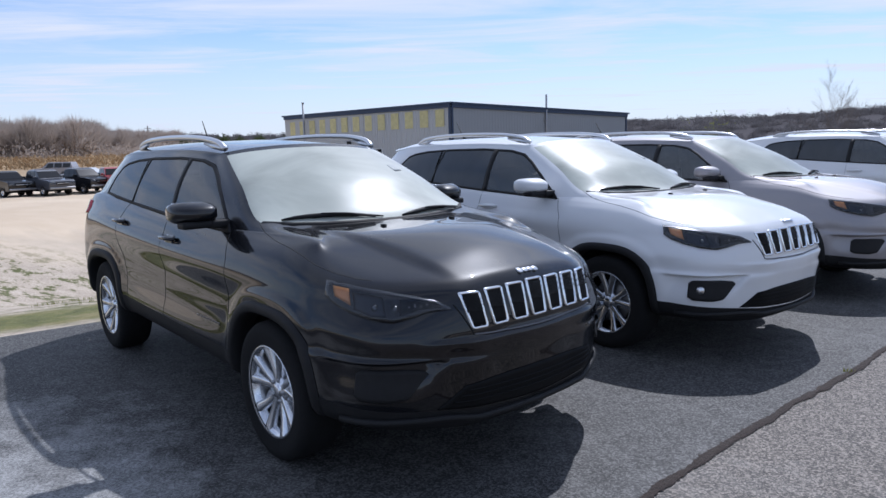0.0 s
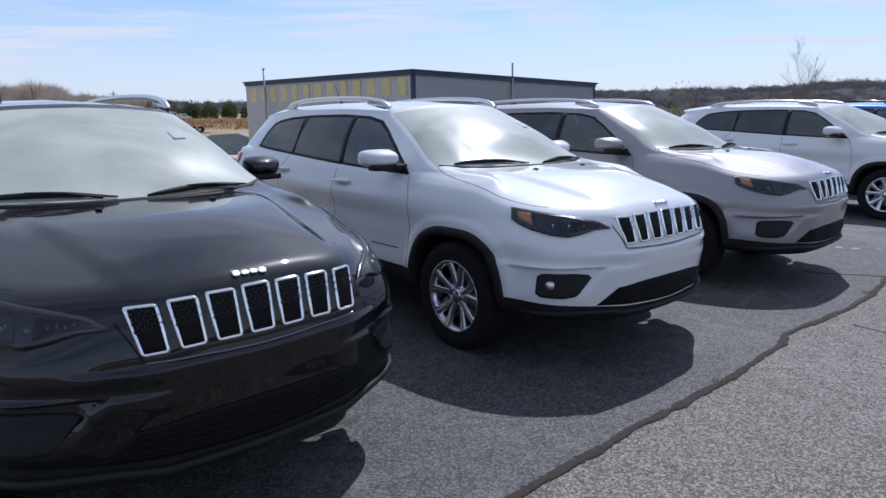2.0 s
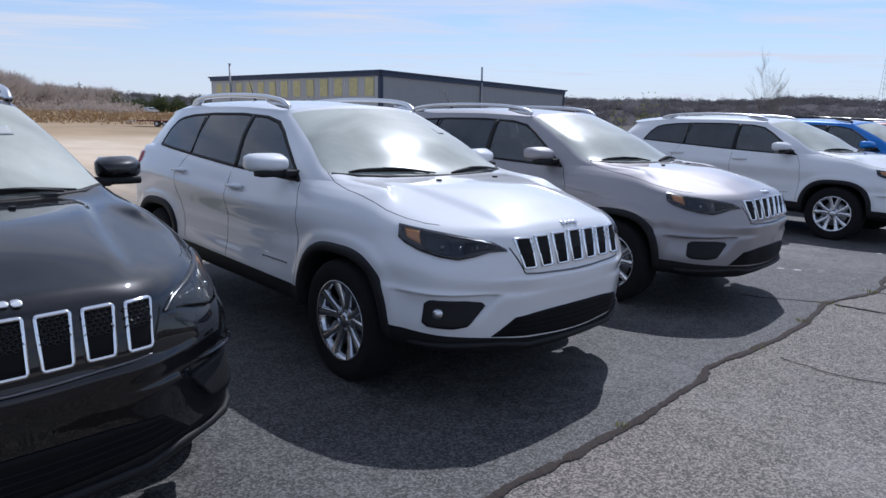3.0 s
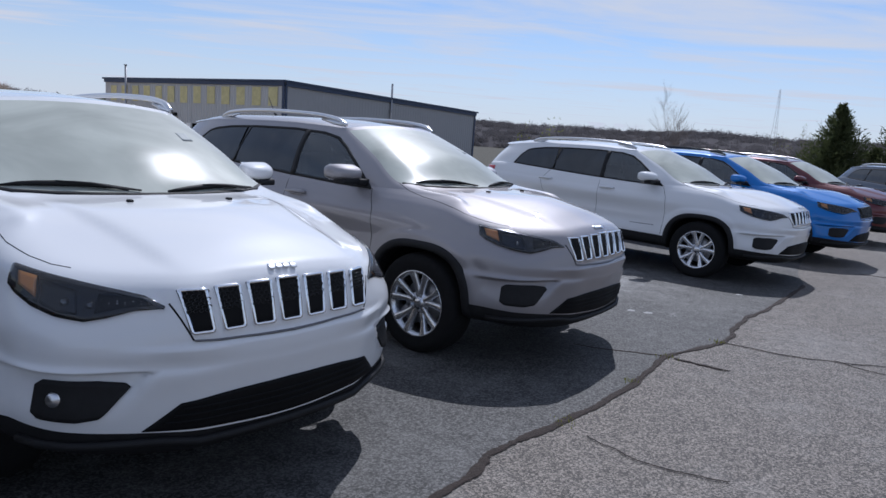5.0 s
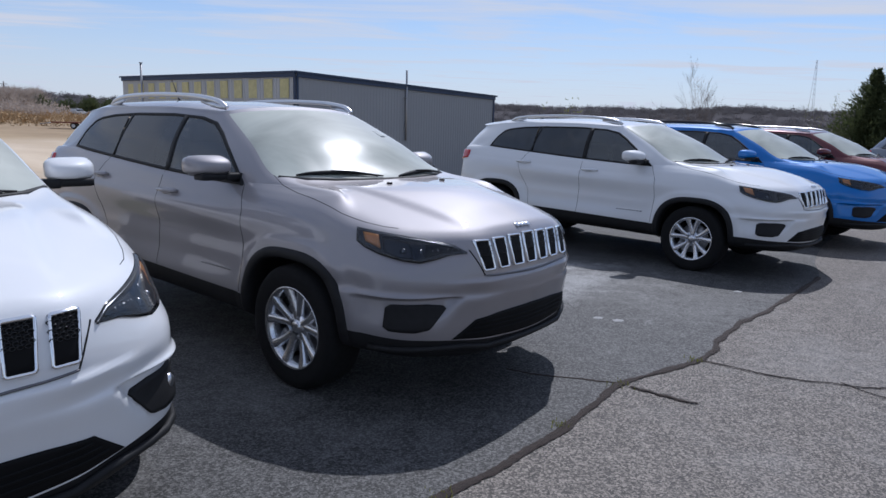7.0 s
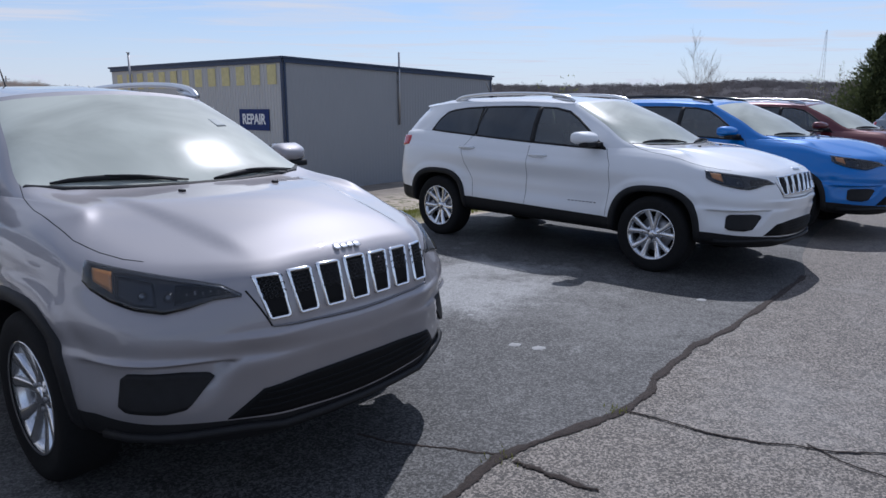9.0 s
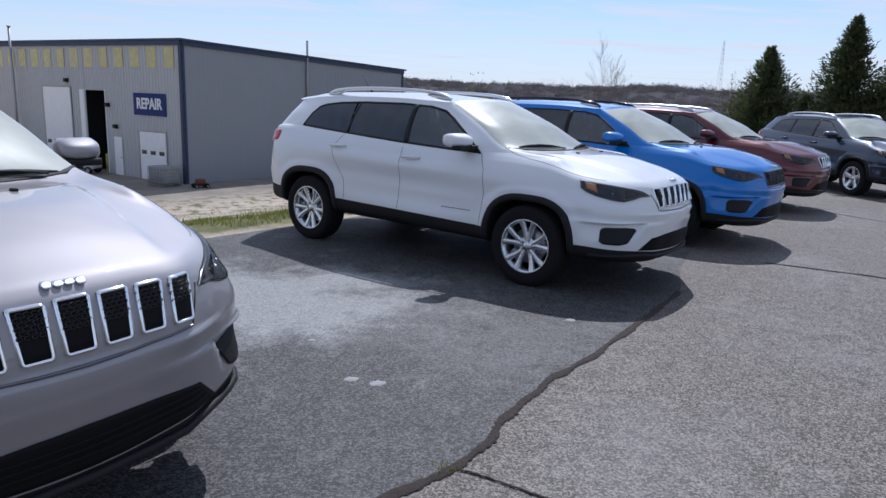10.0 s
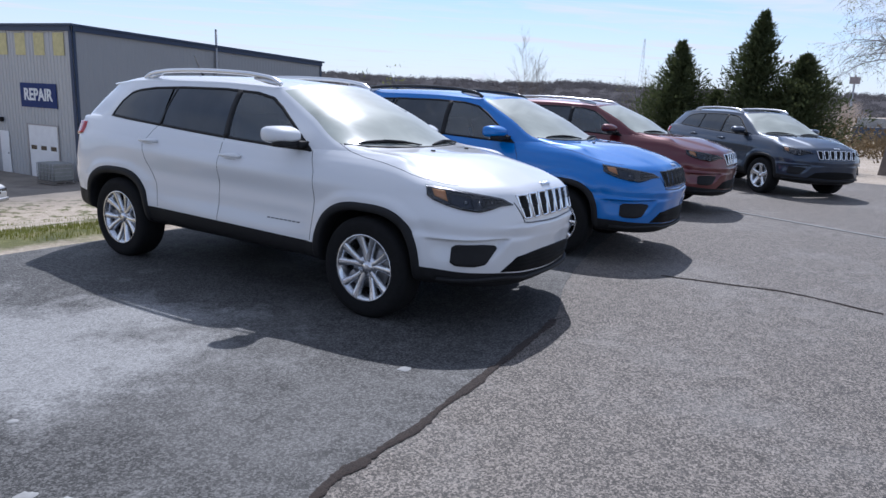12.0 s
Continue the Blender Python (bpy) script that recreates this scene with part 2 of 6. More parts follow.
LOOPS = [
    side_loop([(-3.40, 0, .36), (-3.40, .40, .36), (-3.36, .60, .36)], [(.70, .35), (.72, .335), (.72, .32), (.72, .315), (.72, .31), (.72, .305), (.71, .30)], [(.42, .68, .295), (.62, .58, .282), (.76, .40, .272), (.82, .2, .268), (.83, 0, .268)]),
    side_loop([(-3.52, 0, .42), (-3.50, .45, .42), (-3.43, .70, .42)], [(.84, .41), (.85, .39), (.85, .375), (.85, .365), (.85, .355), (.85, .35), (.84, .345)], [(.45, .815, .335), (.68, .69, .318), (.845, .42, .302), (.905, .2, .296), (.915, 0, .295)]),
    side_loop([(-3.57, 0, .58), (-3.55, .45, .58), (-3.455, .72, .57)], [(.86, .55), (.885, .525), (.888, .50), (.888, .485), (.886, .468), (.882, .458), (.875, .44)], [(.46, .855, .43), (.70, .72, .41), (.872, .43, .385), (.94, .21, .37), (.955, 0, .365)]),
    side_loop([(-3.58, 0, .72), (-3.56, .46, .72), (-3.46, .74, .71)], [(.875, .68), (.893, .66), (.878, .63), (.866, .61), (.866, .60), (.876, .60), (.884, .60)], [(.47, .862, .60), (.73, .73, .59), (.895, .43, .58), (.955, .21, .575), (.97, 0, .57)]),
    side_loop([(-3.55, 0, .86), (-3.53, .46, .86), (-3.435, .73, .86)], [(.868, .84), (.888, .82), (.870, .80), (.858, .785), (.858, .77), (.868, .765), (.880, .755)], [(.455, .852, .745), (.72, .71, .73), (.905, .41, .712), (.955, .2, .705), (.967, 0, .70)]),
    side_loop([(-3.54, 0, 1.0), (-3.52, .46, 1.0), (-3.42, .715, 1.0)], [(.842, 1.0), (.874, .99), (.887, .945), (.886, .915), (.882, .895), (.876, .885), (.862, .875)], [(.43, .812, .855), (.69, .655, .845), (.870, .415, .84), (.928, .2, .838), (.94, 0, .838)]),
    side_loop([(-3.55, 0, 1.10), (-3.53, .46, 1.10), (-3.43, .70, 1.10)], [(.80, 1.09), (.836, 1.08), (.850, 1.04), (.850, 1.01), (.846, .995), (.840, 1.0), (.822, .985)], [(.41, .782, .935), (.625, .635, .92), (.815, .42, .918), (.885, .2, .925), (.90, 0, .928)]),
    side_loop([(-3.54, 0, 1.15), (-3.52, .455, 1.15), (-3.41, .685, 1.155)], [(.772, 1.16), (.796, 1.15), (.816, 1.115), (.820, 1.085), (.812, 1.065), (.798, 1.062), (.762, 1.048)], [(.35, .70, .998), (.54, .57, .972), (.70, .39, .972), (.775, .19, .98), (.79, 0, .983)]),
    side_loop([(-3.53, 0, 1.185), (-3.51, .45, 1.185), (-3.39, .675, 1.19)], [(.745, 1.195), (.768, 1.19), (.790, 1.155), (.795, 1.12), (.794, 1.09), (.765, 1.098), (.690, 1.090)], [(.12, .59, 1.082), (.25, .47, 1.072), (.36, .31, 1.073), (.42, .15, 1.077), (.43, 0, 1.08)]),
    [(-3.52, 0, 1.20), (-3.50, .45, 1.20), (-3.38, .67, 1.21), (-3.12, .725, 1.225), (-2.9, .748, 1.215), (-2.2, .775, 1.178), (-1.5, .782, 1.143), (-.85, .782, 1.112), (-.50, .765, 1.112), (-.345, .715, 1.142), (-.22, .60, 1.135), (-.15, .45, 1.13), (-.10, .30, 1.128), (-.075, .15, 1.127), (-.065, 0, 1.127)],
    [(-3.46, 0, 1.33), (-3.43, .42, 1.33), (-3.28, .61, 1.335), (-3.02, .672, 1.345), (-2.75, .698, 1.345), (-2.2, .712, 1.335), (-1.5, .716, 1.325), (-1.0, .706, 1.305), (-.79, .692, 1.292), (-.67, .648, 1.318), (-.57, .54, 1.325), (-.51, .40, 1.332), (-.47, .27, 1.337), (-.445, .13, 1.339), (-.435, 0, 1.34)],
    [(-3.31, 0, 1.485), (-3.28, .40, 1.475), (-3.16, .54, 1.465), (-2.95, .59, 1.482), (-2.7, .612, 1.497), (-2.2, .618, 1.503), (-1.7, .618, 1.502), (-1.32, .606, 1.490), (-1.14, .594, 1.475), (-1.03, .565, 1.492), (-.98, .47, 1.510), (-.95, .35, 1.522), (-.93, .235, 1.530), (-.915, .115, 1.534), (-.91, 0, 1.536)],
    [(-3.35, 0, 1.51), (-3.32, .39, 1.50), (-3.19, .52, 1.488), (-2.95, .56, 1.515), (-2.7, .575, 1.536), (-2.2, .580, 1.545), (-1.7, .580, 1.544), (-1.35, .57, 1.530), (-1.18, .555, 1.516), (-1.09, .52, 1.520), (-1.04, .43, 1.532), (-1.01, .32, 1.542), (-.995, .22, 1.549), (-.985, .11, 1.553), (-.98, 0, 1.555)],
    [(-3.26, 0, 1.538), (-3.23, .27, 1.533), (-3.12, .36, 1.533), (-2.9, .40, 1.562), (-2.7, .41, 1.573), (-2.2, .41, 1.583), (-1.8, .41, 1.582), (-1.55, .40, 1.572), (-1.42, .38, 1.565), (-1.34, .34, 1.563), (-1.29, .28, 1.566), (-1.26, .21, 1.569), (-1.24, .14, 1.572), (-1.23, .07, 1.574), (-1.22, 0, 1.575)],
    [(-3.1, 0, 1.57), (-3.05, 0, 1.574), (-3.0, 0, 1.578), (-2.85, 0, 1.586), (-2.65, 0, 1.593), (-2.2, 0, 1.60), (-1.9, 0, 1.60), (-1.75, 0, 1.598), (-1.65, 0, 1.596), (-1.6, 0, 1.595), (-1.56, 0, 1.594), (-1.53, 0, 1.593), (-1.5, 0, 1.592), (-1.48, 0, 1.592), (-1.46, 0, 1.592)],
]
LEDGE = [tuple(Vector(a).lerp(Vector(b), .45)) for a, b in zip(LOOPS[3], LOOPS[4])]
for k, pull in ((10, .012), (11, .020), (12, .014)):
    x, y, z = LEDGE[k]
    n = math.hypot(x, y)
    LEDGE[k] = (x - pull * x / n, y - pull * y / n, z - .005)
LOOPS.insert(4, LEDGE)
PER, SUB = 12, 10
WINDOW_TOP = [(-.55, 1.085), (-.80, 1.272), (-.95, 1.372), (-1.08, 1.440), (-1.25, 1.474), (-1.6, 1.492), (-2.1, 1.490), (-2.45, 1.476), (-2.66, 1.452), (-2.76, 1.425), (-2.85, 1.350), (-2.91, 1.265), (-2.94, 1.215)]
WINDOW_BASE = [(-.55, 1.08), (-.85, 1.088), (-1.5, 1.118), (-2.2, 1.160), (-2.7, 1.192), (-2.94, 1.21)]


def step(v, a, b):
    t = min(1.0, max(0.0, (v - a) / (b - a)))
    return t * t * (3 - 2 * t)


def sculpt(p):
    """Creases pressed into the smooth shell: bumper recess and shelf, hood bulge, wheel flares."""
    x, y, z = p
    q = p.copy()
    k = math.sqrt(.5)
    u = k * (x - y)
    if x > .1:
        q += Vector((k, k, 0)) * .030 * step(u, -.32, .0) * (1 - step(u, .36, .66)) * step(y, .10, .40) * (1 - step(z, .93, 1.06))
    if x > .2 and z < .78:
        rear = step(u, -.31, -.17)
        dent = rear * (1 - step(u - (z - .44) * .62, .115, .152)) * (1 - step(z, .608, .626)) * step(z, .43, .595)
        lip = rear * (1 - step(u, .20, .29)) * step(z, .612, .630) * (1 - step(z, .655, .73))
        q += Vector((k, k, 0)) * (.013 * lip - .038 * dent)
        q.x += .017 * (1 - step(z, .693, .708)) * step(z, .50, .66) * (1 - step(y, .45, .60)) * step(x, .6, .8)
    if z > .90 and -.3 < x < .9:
        yc = along([(-.1, .52), (.35, .45), (.80, .36)], x)
        q.z += .015 * (1 - step(y, yc - .02, yc + .045)) * step(x, -.12, .10) * (1 - step(x, .64, .84))
    if y > .55 and z < 1.0:
        for ax in (0, -WHEELBASE):
            r = (abs(x - ax) ** 2.8 + abs(z - HUB_Z) ** 2.8) ** (1 / 2.8)
            q.y += .013 * (1 - step(r, .47, .52))
    return q


def body_grid():
    # each half ring runs on into its mirror image, so that no crease shows along the middle
    over = lambda p: (p[0], -p[1], p[2])
    fine = [curve_through([over(lp[1]), *lp, over(lp[-2])], PER)[PER:-PER] for lp in LOOPS]
    cols = list(zip(*fine))
    down = [curve_through(c, SUB) for c in cols]
    return [[sculpt(down[c][r]) for c in range(len(down))] for r in range(len(down[0]))]


def in_window(x, z):
    return -2.94 < x < -.55 and along(WINDOW_BASE, x) < z < along(WINDOW_TOP, x)


def squarish(ca, sa):
    """How much farther a squared-off arch reaches than a round one in this direction."""
    return (abs(ca) ** 2.8 + abs(sa) ** 2.8) ** (-1 / 2.8)


def arch_gap(p):
    return any(abs(p.x - ax) ** 2.8 + abs(p.z - HUB_Z) ** 2.8 < 0.418 ** 2.8 for ax in (0, -WHEELBASE)) and abs(p.y) > 0.52 and p.z < 0.85


def body_parts():
    """The shell in both halves, sorted into its panels, and the whole of it for laying things on."""
    grid = body_grid()
    rows, cols = len(grid), len(grid[0])
    belt, header, clad, mid = 10 * SUB, 12 * SUB, 2 * SUB, 9 * PER
    bins = {k: bmesh.new() for k in ("paint", "cladding", "windshield", "rear", "all")}
    made = {k: {} for k in bins}

    def vert(k, r, c, s):
        p = grid[r][c]
        key = (r, c, s if abs(p.y) > 1e-5 else 1)
        if key not in made[k]:
            made[k][key] = bins[k].verts.new((p.x, p.y * s, p.z))
        return made[k][key]

    def face(k, r, c, s):
        q = [vert(k, r, c, s), vert(k, r, c + 1, s), vert(k, r + 1, c + 1, s), vert(k, r + 1, c, s)]
        q = list(dict.fromkeys(q))
        if len(q) >= 3:
            try:
                bins[k].faces.new(q if s < 0 else q[::-1])
            except ValueError:
                pass

    for r in range(rows - 1):
        for c in range(cols - 1):
            ctr = (grid[r][c] + grid[r + 1][c + 1]) / 2
            for s in (1, -1):
                face("all", r, c, s)
                if belt <= r < header and c >= mid:
                    face("windshield", r, c, s)
                elif belt + 1 <= r < header and c < int(1.6 * PER):
                    face("rear", r, c, s)
                elif belt - 2 * SUB <= r <= header + SUB // 2 and in_window(ctr.x, ctr.z) and all(in_window(grid[i][j].x, grid[i][j].z) for i, j in ((r, c), (r + 1, c), (r, c + 1), (r + 1, c + 1))):
                    continue
                elif arch_gap(ctr):
                    continue
                elif r < clad:
                    face("cladding", r, c, s)
                else:
                    face("paint", r, c, s)
    for b in bins.values():
        bmesh.ops.recalc_face_normals(b, faces=b.faces)
    return bins


BINS = body_parts()
SHELL = BVHTree.FromBMesh(BINS["all"])
BINS["all"].free()


def on_side(x, z, s, lift=0.0):
    hit, n, _, _ = SHELL.ray_cast(Vector((x, 3 * s, z)), Vector((0, -s, 0)))
    return (hit + Vector((0, s, 0)) * lift) if hit else Vector((x, .7 * s, z))


def on_front(y, z, lift=0.0):
    hit, n, _, _ = SHELL.ray_cast(Vector((3, y, z)), Vector((-1, 0, 0)))
    return (hit + Vector((1, 0, 0)) * lift) if hit else Vector((.9, y, z))


def on_corner(u, z, s, lift=0.0, back=False):
    """On the front (or rear) corner, seen along its diagonal: u runs forward."""
    k = math.sqrt(.5)
    d = Vector((k if not back else -k, s * k, 0))
    t = Vector((k, -s * k, 0)) if not back else Vector((k, s * k, 0))
    base = Vector((0 if not back else -2.9, 0, z))
    hit, n, _, _ = SHELL.ray_cast(base + t * u + d * 3, -d)
    return (hit + d * lift) if hit else base + t * u + d * .8


def on_top(x, y, lift=0.0):
    hit, n, _, _ = SHELL.ray_cast(Vector((x, y, 3)), Vector((0, 0, -1)))
    return (hit + Vector((0, 0, 1)) * lift) if hit else Vector((x, y, 1))


def ruled(low, high, put, n=16, m=6, lift=0.004, depth=0.012):
    """A patch between two broken lines of (a, z), laid on the shell by put(a, z, lift), with edges turned in."""
    def at(line, t):
        f = t * (len(line) - 1)
        i = min(int(f), len(line) - 2)
        (a0, z0), (a1, z1) = line[i], line[i + 1]
        return a0 + (a1 - a0) * (f - i), z0 + (z1 - z0) * (f - i)
    rows = []
    for j in range(-1, m + 2):
        v, l = min(max(j / m, 0), 1), (lift if 0 <= j <= m else lift - depth)
        row = []
        for i in range(-1, n + 2):
            t = min(max(i / n, 0), 1)
            (a0, z0), (a1, z1) = at(low, t), at(high, t)
            li = l if 0 <= i <= n else lift - depth
            row.append(put(a0 + (a1 - a0) * v, z0 + (z1 - z0) * v, li))
        rows.append(row)
    bm = from_grid(rows)
    bmesh.ops.remove_doubles(bm, verts=bm.verts, dist=1e-5)
    bmesh.ops.recalc_face_normals(bm, faces=bm.faces)
    return bm


def ring_on(outline, inset, put, lift=0.004, depth=0.010, outer=None):
    """A flat ring on the shell, between a closed outline of (a, z) and the same drawn in by inset."""
    n = len(outline)
    inner = []
    area = sum(outline[i][0] * outline[(i + 1) % n][1] - outline[(i + 1) % n][0] * outline[i][1] for i in range(n))
    sg = 1 if area > 0 else -1
    for i in range(n):
        (x0, z0), (x1, z1), (x2, z2) = outline[i - 1], outline[i], outline[(i + 1) % n]
        d1, d2 = Vector((x1 - x0, z1 - z0)), Vector((x2 - x1, z2 - z1))
        d1 = d1.normalized() if d1.length > 1e-7 else d2.normalized()
        d2 = d2.normalized() if d2.length > 1e-7 else d1
        nn = Vector((-(d1.y + d2.y), d1.x + d2.x))
        nn = nn.normalized() if nn.length > 1e-6 else Vector((-d1.y, d1.x))
        k = min(1.8, 1 / max(0.4, nn.dot(Vector((-d1.y, d1.x)))))
        inner.append((x1 + nn.x * inset * k * sg, z1 + nn.y * inset * k * sg))
    rows = [[put(a, z, lift - depth) for a, z in outline], [put(a, z, lift if outer is None else outer) for a, z in outline], [put(a, z, lift) for a, z in inner], [put(a, z, lift - depth) for a, z in inner]]
    bm = from_grid([list(r) for r in rows], closed=True)
    bmesh.ops.recalc_face_normals(bm, faces=bm.faces)
    return bm


def dense(line, step=0.03):
    """Points along a closed broken line."""
    out = []
    n = len(line)
    for i in range(n):
        a, b = Vector(line[i]), Vector(line[(i + 1) % n])
        k = max(1, int((b - a).length / step))
        out += [tuple(a + (b - a) * j / k) for j in range(k)]
    return out


def rounded(points, r, k=4):
    """A closed outline with its corners rounded."""
    out, n = [], len(points)
    for i in range(n):
        a, b, c = Vector(points[i - 1]), Vector(points[i]), Vector(points[(i + 1) % n])
        u, v = (a - b), (c - b)
        q = min(r, u.length * .45, v.length * .45)
        p0, p2 = b + u.normalized() * q, b + v.normalized() * q
        for j in range(k + 1):
            t = j / k
            out.append(tuple(p0 * (1 - t) ** 2 + b * 2 * t * (1 - t) + p2 * t * t))
    return out


def seam(points, put, width=0.007, lift=0.0012):
    """A dark panel gap along points of (a, z)."""
    pts = [Vector(p) for p in points]
    fine = []
    for a, b in zip(pts, pts[1:]):
        k = max(1, int((b - a).length / 0.03))
        fine += [a + (b - a) * j / k for j in range(k)]
    fine.append(pts[-1])
    rows = []
    for i, p in enumerate(fine):
        d = (fine[min(i + 1, len(fine) - 1)] - fine[max(i - 1, 0)]).normalized()
        q = Vector((-d.y, d.x)) * width / 2
        rows.append([put(p.x + q.x, p.y + q.y, -0.003), put(p.x + q.x, p.y + q.y, lift), put(p.x - q.x, p.y - q.y, lift), put(p.x - q.x, p.y - q.y, -0.003)])
    bm = from_grid(rows)
    bmesh.ops.recalc_face_normals(bm, faces=bm.faces)
    return bm


def rounded_shell(half, at, s, n=20, m=14, e=.55):
    """A rounded housing, slimmer ahead and swept back at its outer end."""
    rows = []
    sp = lambda v, p: math.copysign(abs(v) ** p, v)
    for i in range(m + 1):
        a = -math.pi / 2 + math.pi * i / m
        row = []
        for j in range(n):
            b = 2 * math.pi * j / n
            x = half[0] * sp(math.cos(a), e) * sp(math.cos(b), e)
            y = half[1] * sp(math.cos(a), e) * sp(math.sin(b), e)
            z = half[2] * sp(math.sin(a), e)
            k = max(0, x / half[0])
            z = z * (1 - .40 * k) - .006 * k
            x -= .22 * max(0, y * s) + .04 * (y * s / half[1]) ** 2 * (y * s > 0)
            row.append((at[0] + x, at[1] + y, at[2] + z))
        rows.append(row)
    bm = from_grid(rows, closed=True)
    bmesh.ops.remove_doubles(bm, verts=bm.verts, dist=1e-5)
    bmesh.ops.recalc_face_normals(bm, faces=bm.faces)
    return bm


def spokes_mesh(five):
    """The spokes of a rim: five broad ones or five pairs."""
    bm = bmesh.new()
    count = 5 if five else 10
    for i in range(count):
        base = 2 * math.pi * (i if five else i // 2) / 5 + (0 if five else (0.15 if i % 2 else -0.15))
        lean = 0 if five else (0.14 if i % 2 else -0.14)
        prof = []
        for k in range(7):
            r = .045 + (.222 - .045) * k / 6
            a = base + (k / 6) ** .8 * lean
            half = (.045 if five else .0215) * (1.0 - .25 * math.sin(math.pi * k / 6)) + (.006 * k / 6)
            y = .072 + .030 * (k / 6) ** 1.5
            t, q = Vector((math.cos(a), 0, math.sin(a))), Vector((-math.sin(a), 0, math.cos(a)))
            c = t * r
            prof.append([c - q * half * 1.15 + Vector((0, y - .035, 0)), c - q * half + Vector((0, y - .006, 0)), c - q * half * .55 + Vector((0, y, 0)), c + q * half * .55 + Vector((0, y, 0)), c + q * half + Vector((0, y - .006, 0)), c + q * half * 1.15 + Vector((0, y - .035, 0))])
        vs = [[bm.verts.new(p) for p in row] for row in prof]
        for a, b in zip(vs, vs[1:]):
            for j in range(5):
                bm.faces.new([a[j], a[j + 1], b[j + 1], b[j]])
    bmesh.ops.recalc_face_normals(bm, faces=bm.faces)
    return bm


def make_wheel(parent, x, s, five=False):
    """A wheel with tyre, rim, spokes, nuts and brake; s is the side."""
    w = tagged(new("wheel"))
    w.parent = parent
    w.location = (x, HUB_Y * s, HUB_Z)
    w.rotation_euler = (0, radians(random.uniform(0, 70)), 0 if s > 0 else math.pi)
    tyre = lathe([(.222, -.105), (.25, -.113), (.30, -.118), (.333, -.108), (.346, -.088), (.35, -.04), (.35, .04), (.346, .088), (.333, .108), (.318, .113), (.312, .1165), (.29, .1175), (.25, .113), (.222, .105)], 56)
    part("tyre", tyre, RUBBER, w, "black rubber tyre")
    rim = lathe([(.222, .108), (.231, .112), (.232, .105), (.222, .098), (.212, .09), (.205, .06), (.2, -.10)], 56)
    part("rim", rim, ALLOY, w, "cast alloy rim")
    bm = spokes_mesh(five)
    part("spokes", bm, ALLOY, w)
    part("hub", lathe([(.001, .082), (.03, .082), (.034, .078), (.036, .07), (.075, .068), (.082, .055), (.082, .0)], 30), ALLOY, w)
    for i in range(5):
        a = 2 * math.pi * i / 5 + .3
        nut = lathe([(.001, .079), (.009, .078), (.0105, .07), (.0105, .05)], 6)
        nut.transform(Matrix.Translation((math.cos(a) * .055, 0, math.sin(a) * .055)))
        part("wheel_nut", nut, STEEL, w)
    part("brake_disc", lathe([(.07, .02), (.155, .02), (.158, .0), (.07, .0)], 36), STEEL, w)
    part("brake_caliper", box((.07, .08, .14), (.145, .01, .02), None, .015), STEEL, w)
    # added disc behind the spokes, the shade there put into its colour
    part("wheel_shade", lathe([(.20, -.06), (.001, -.06)], 24), DARK, w)
    return w


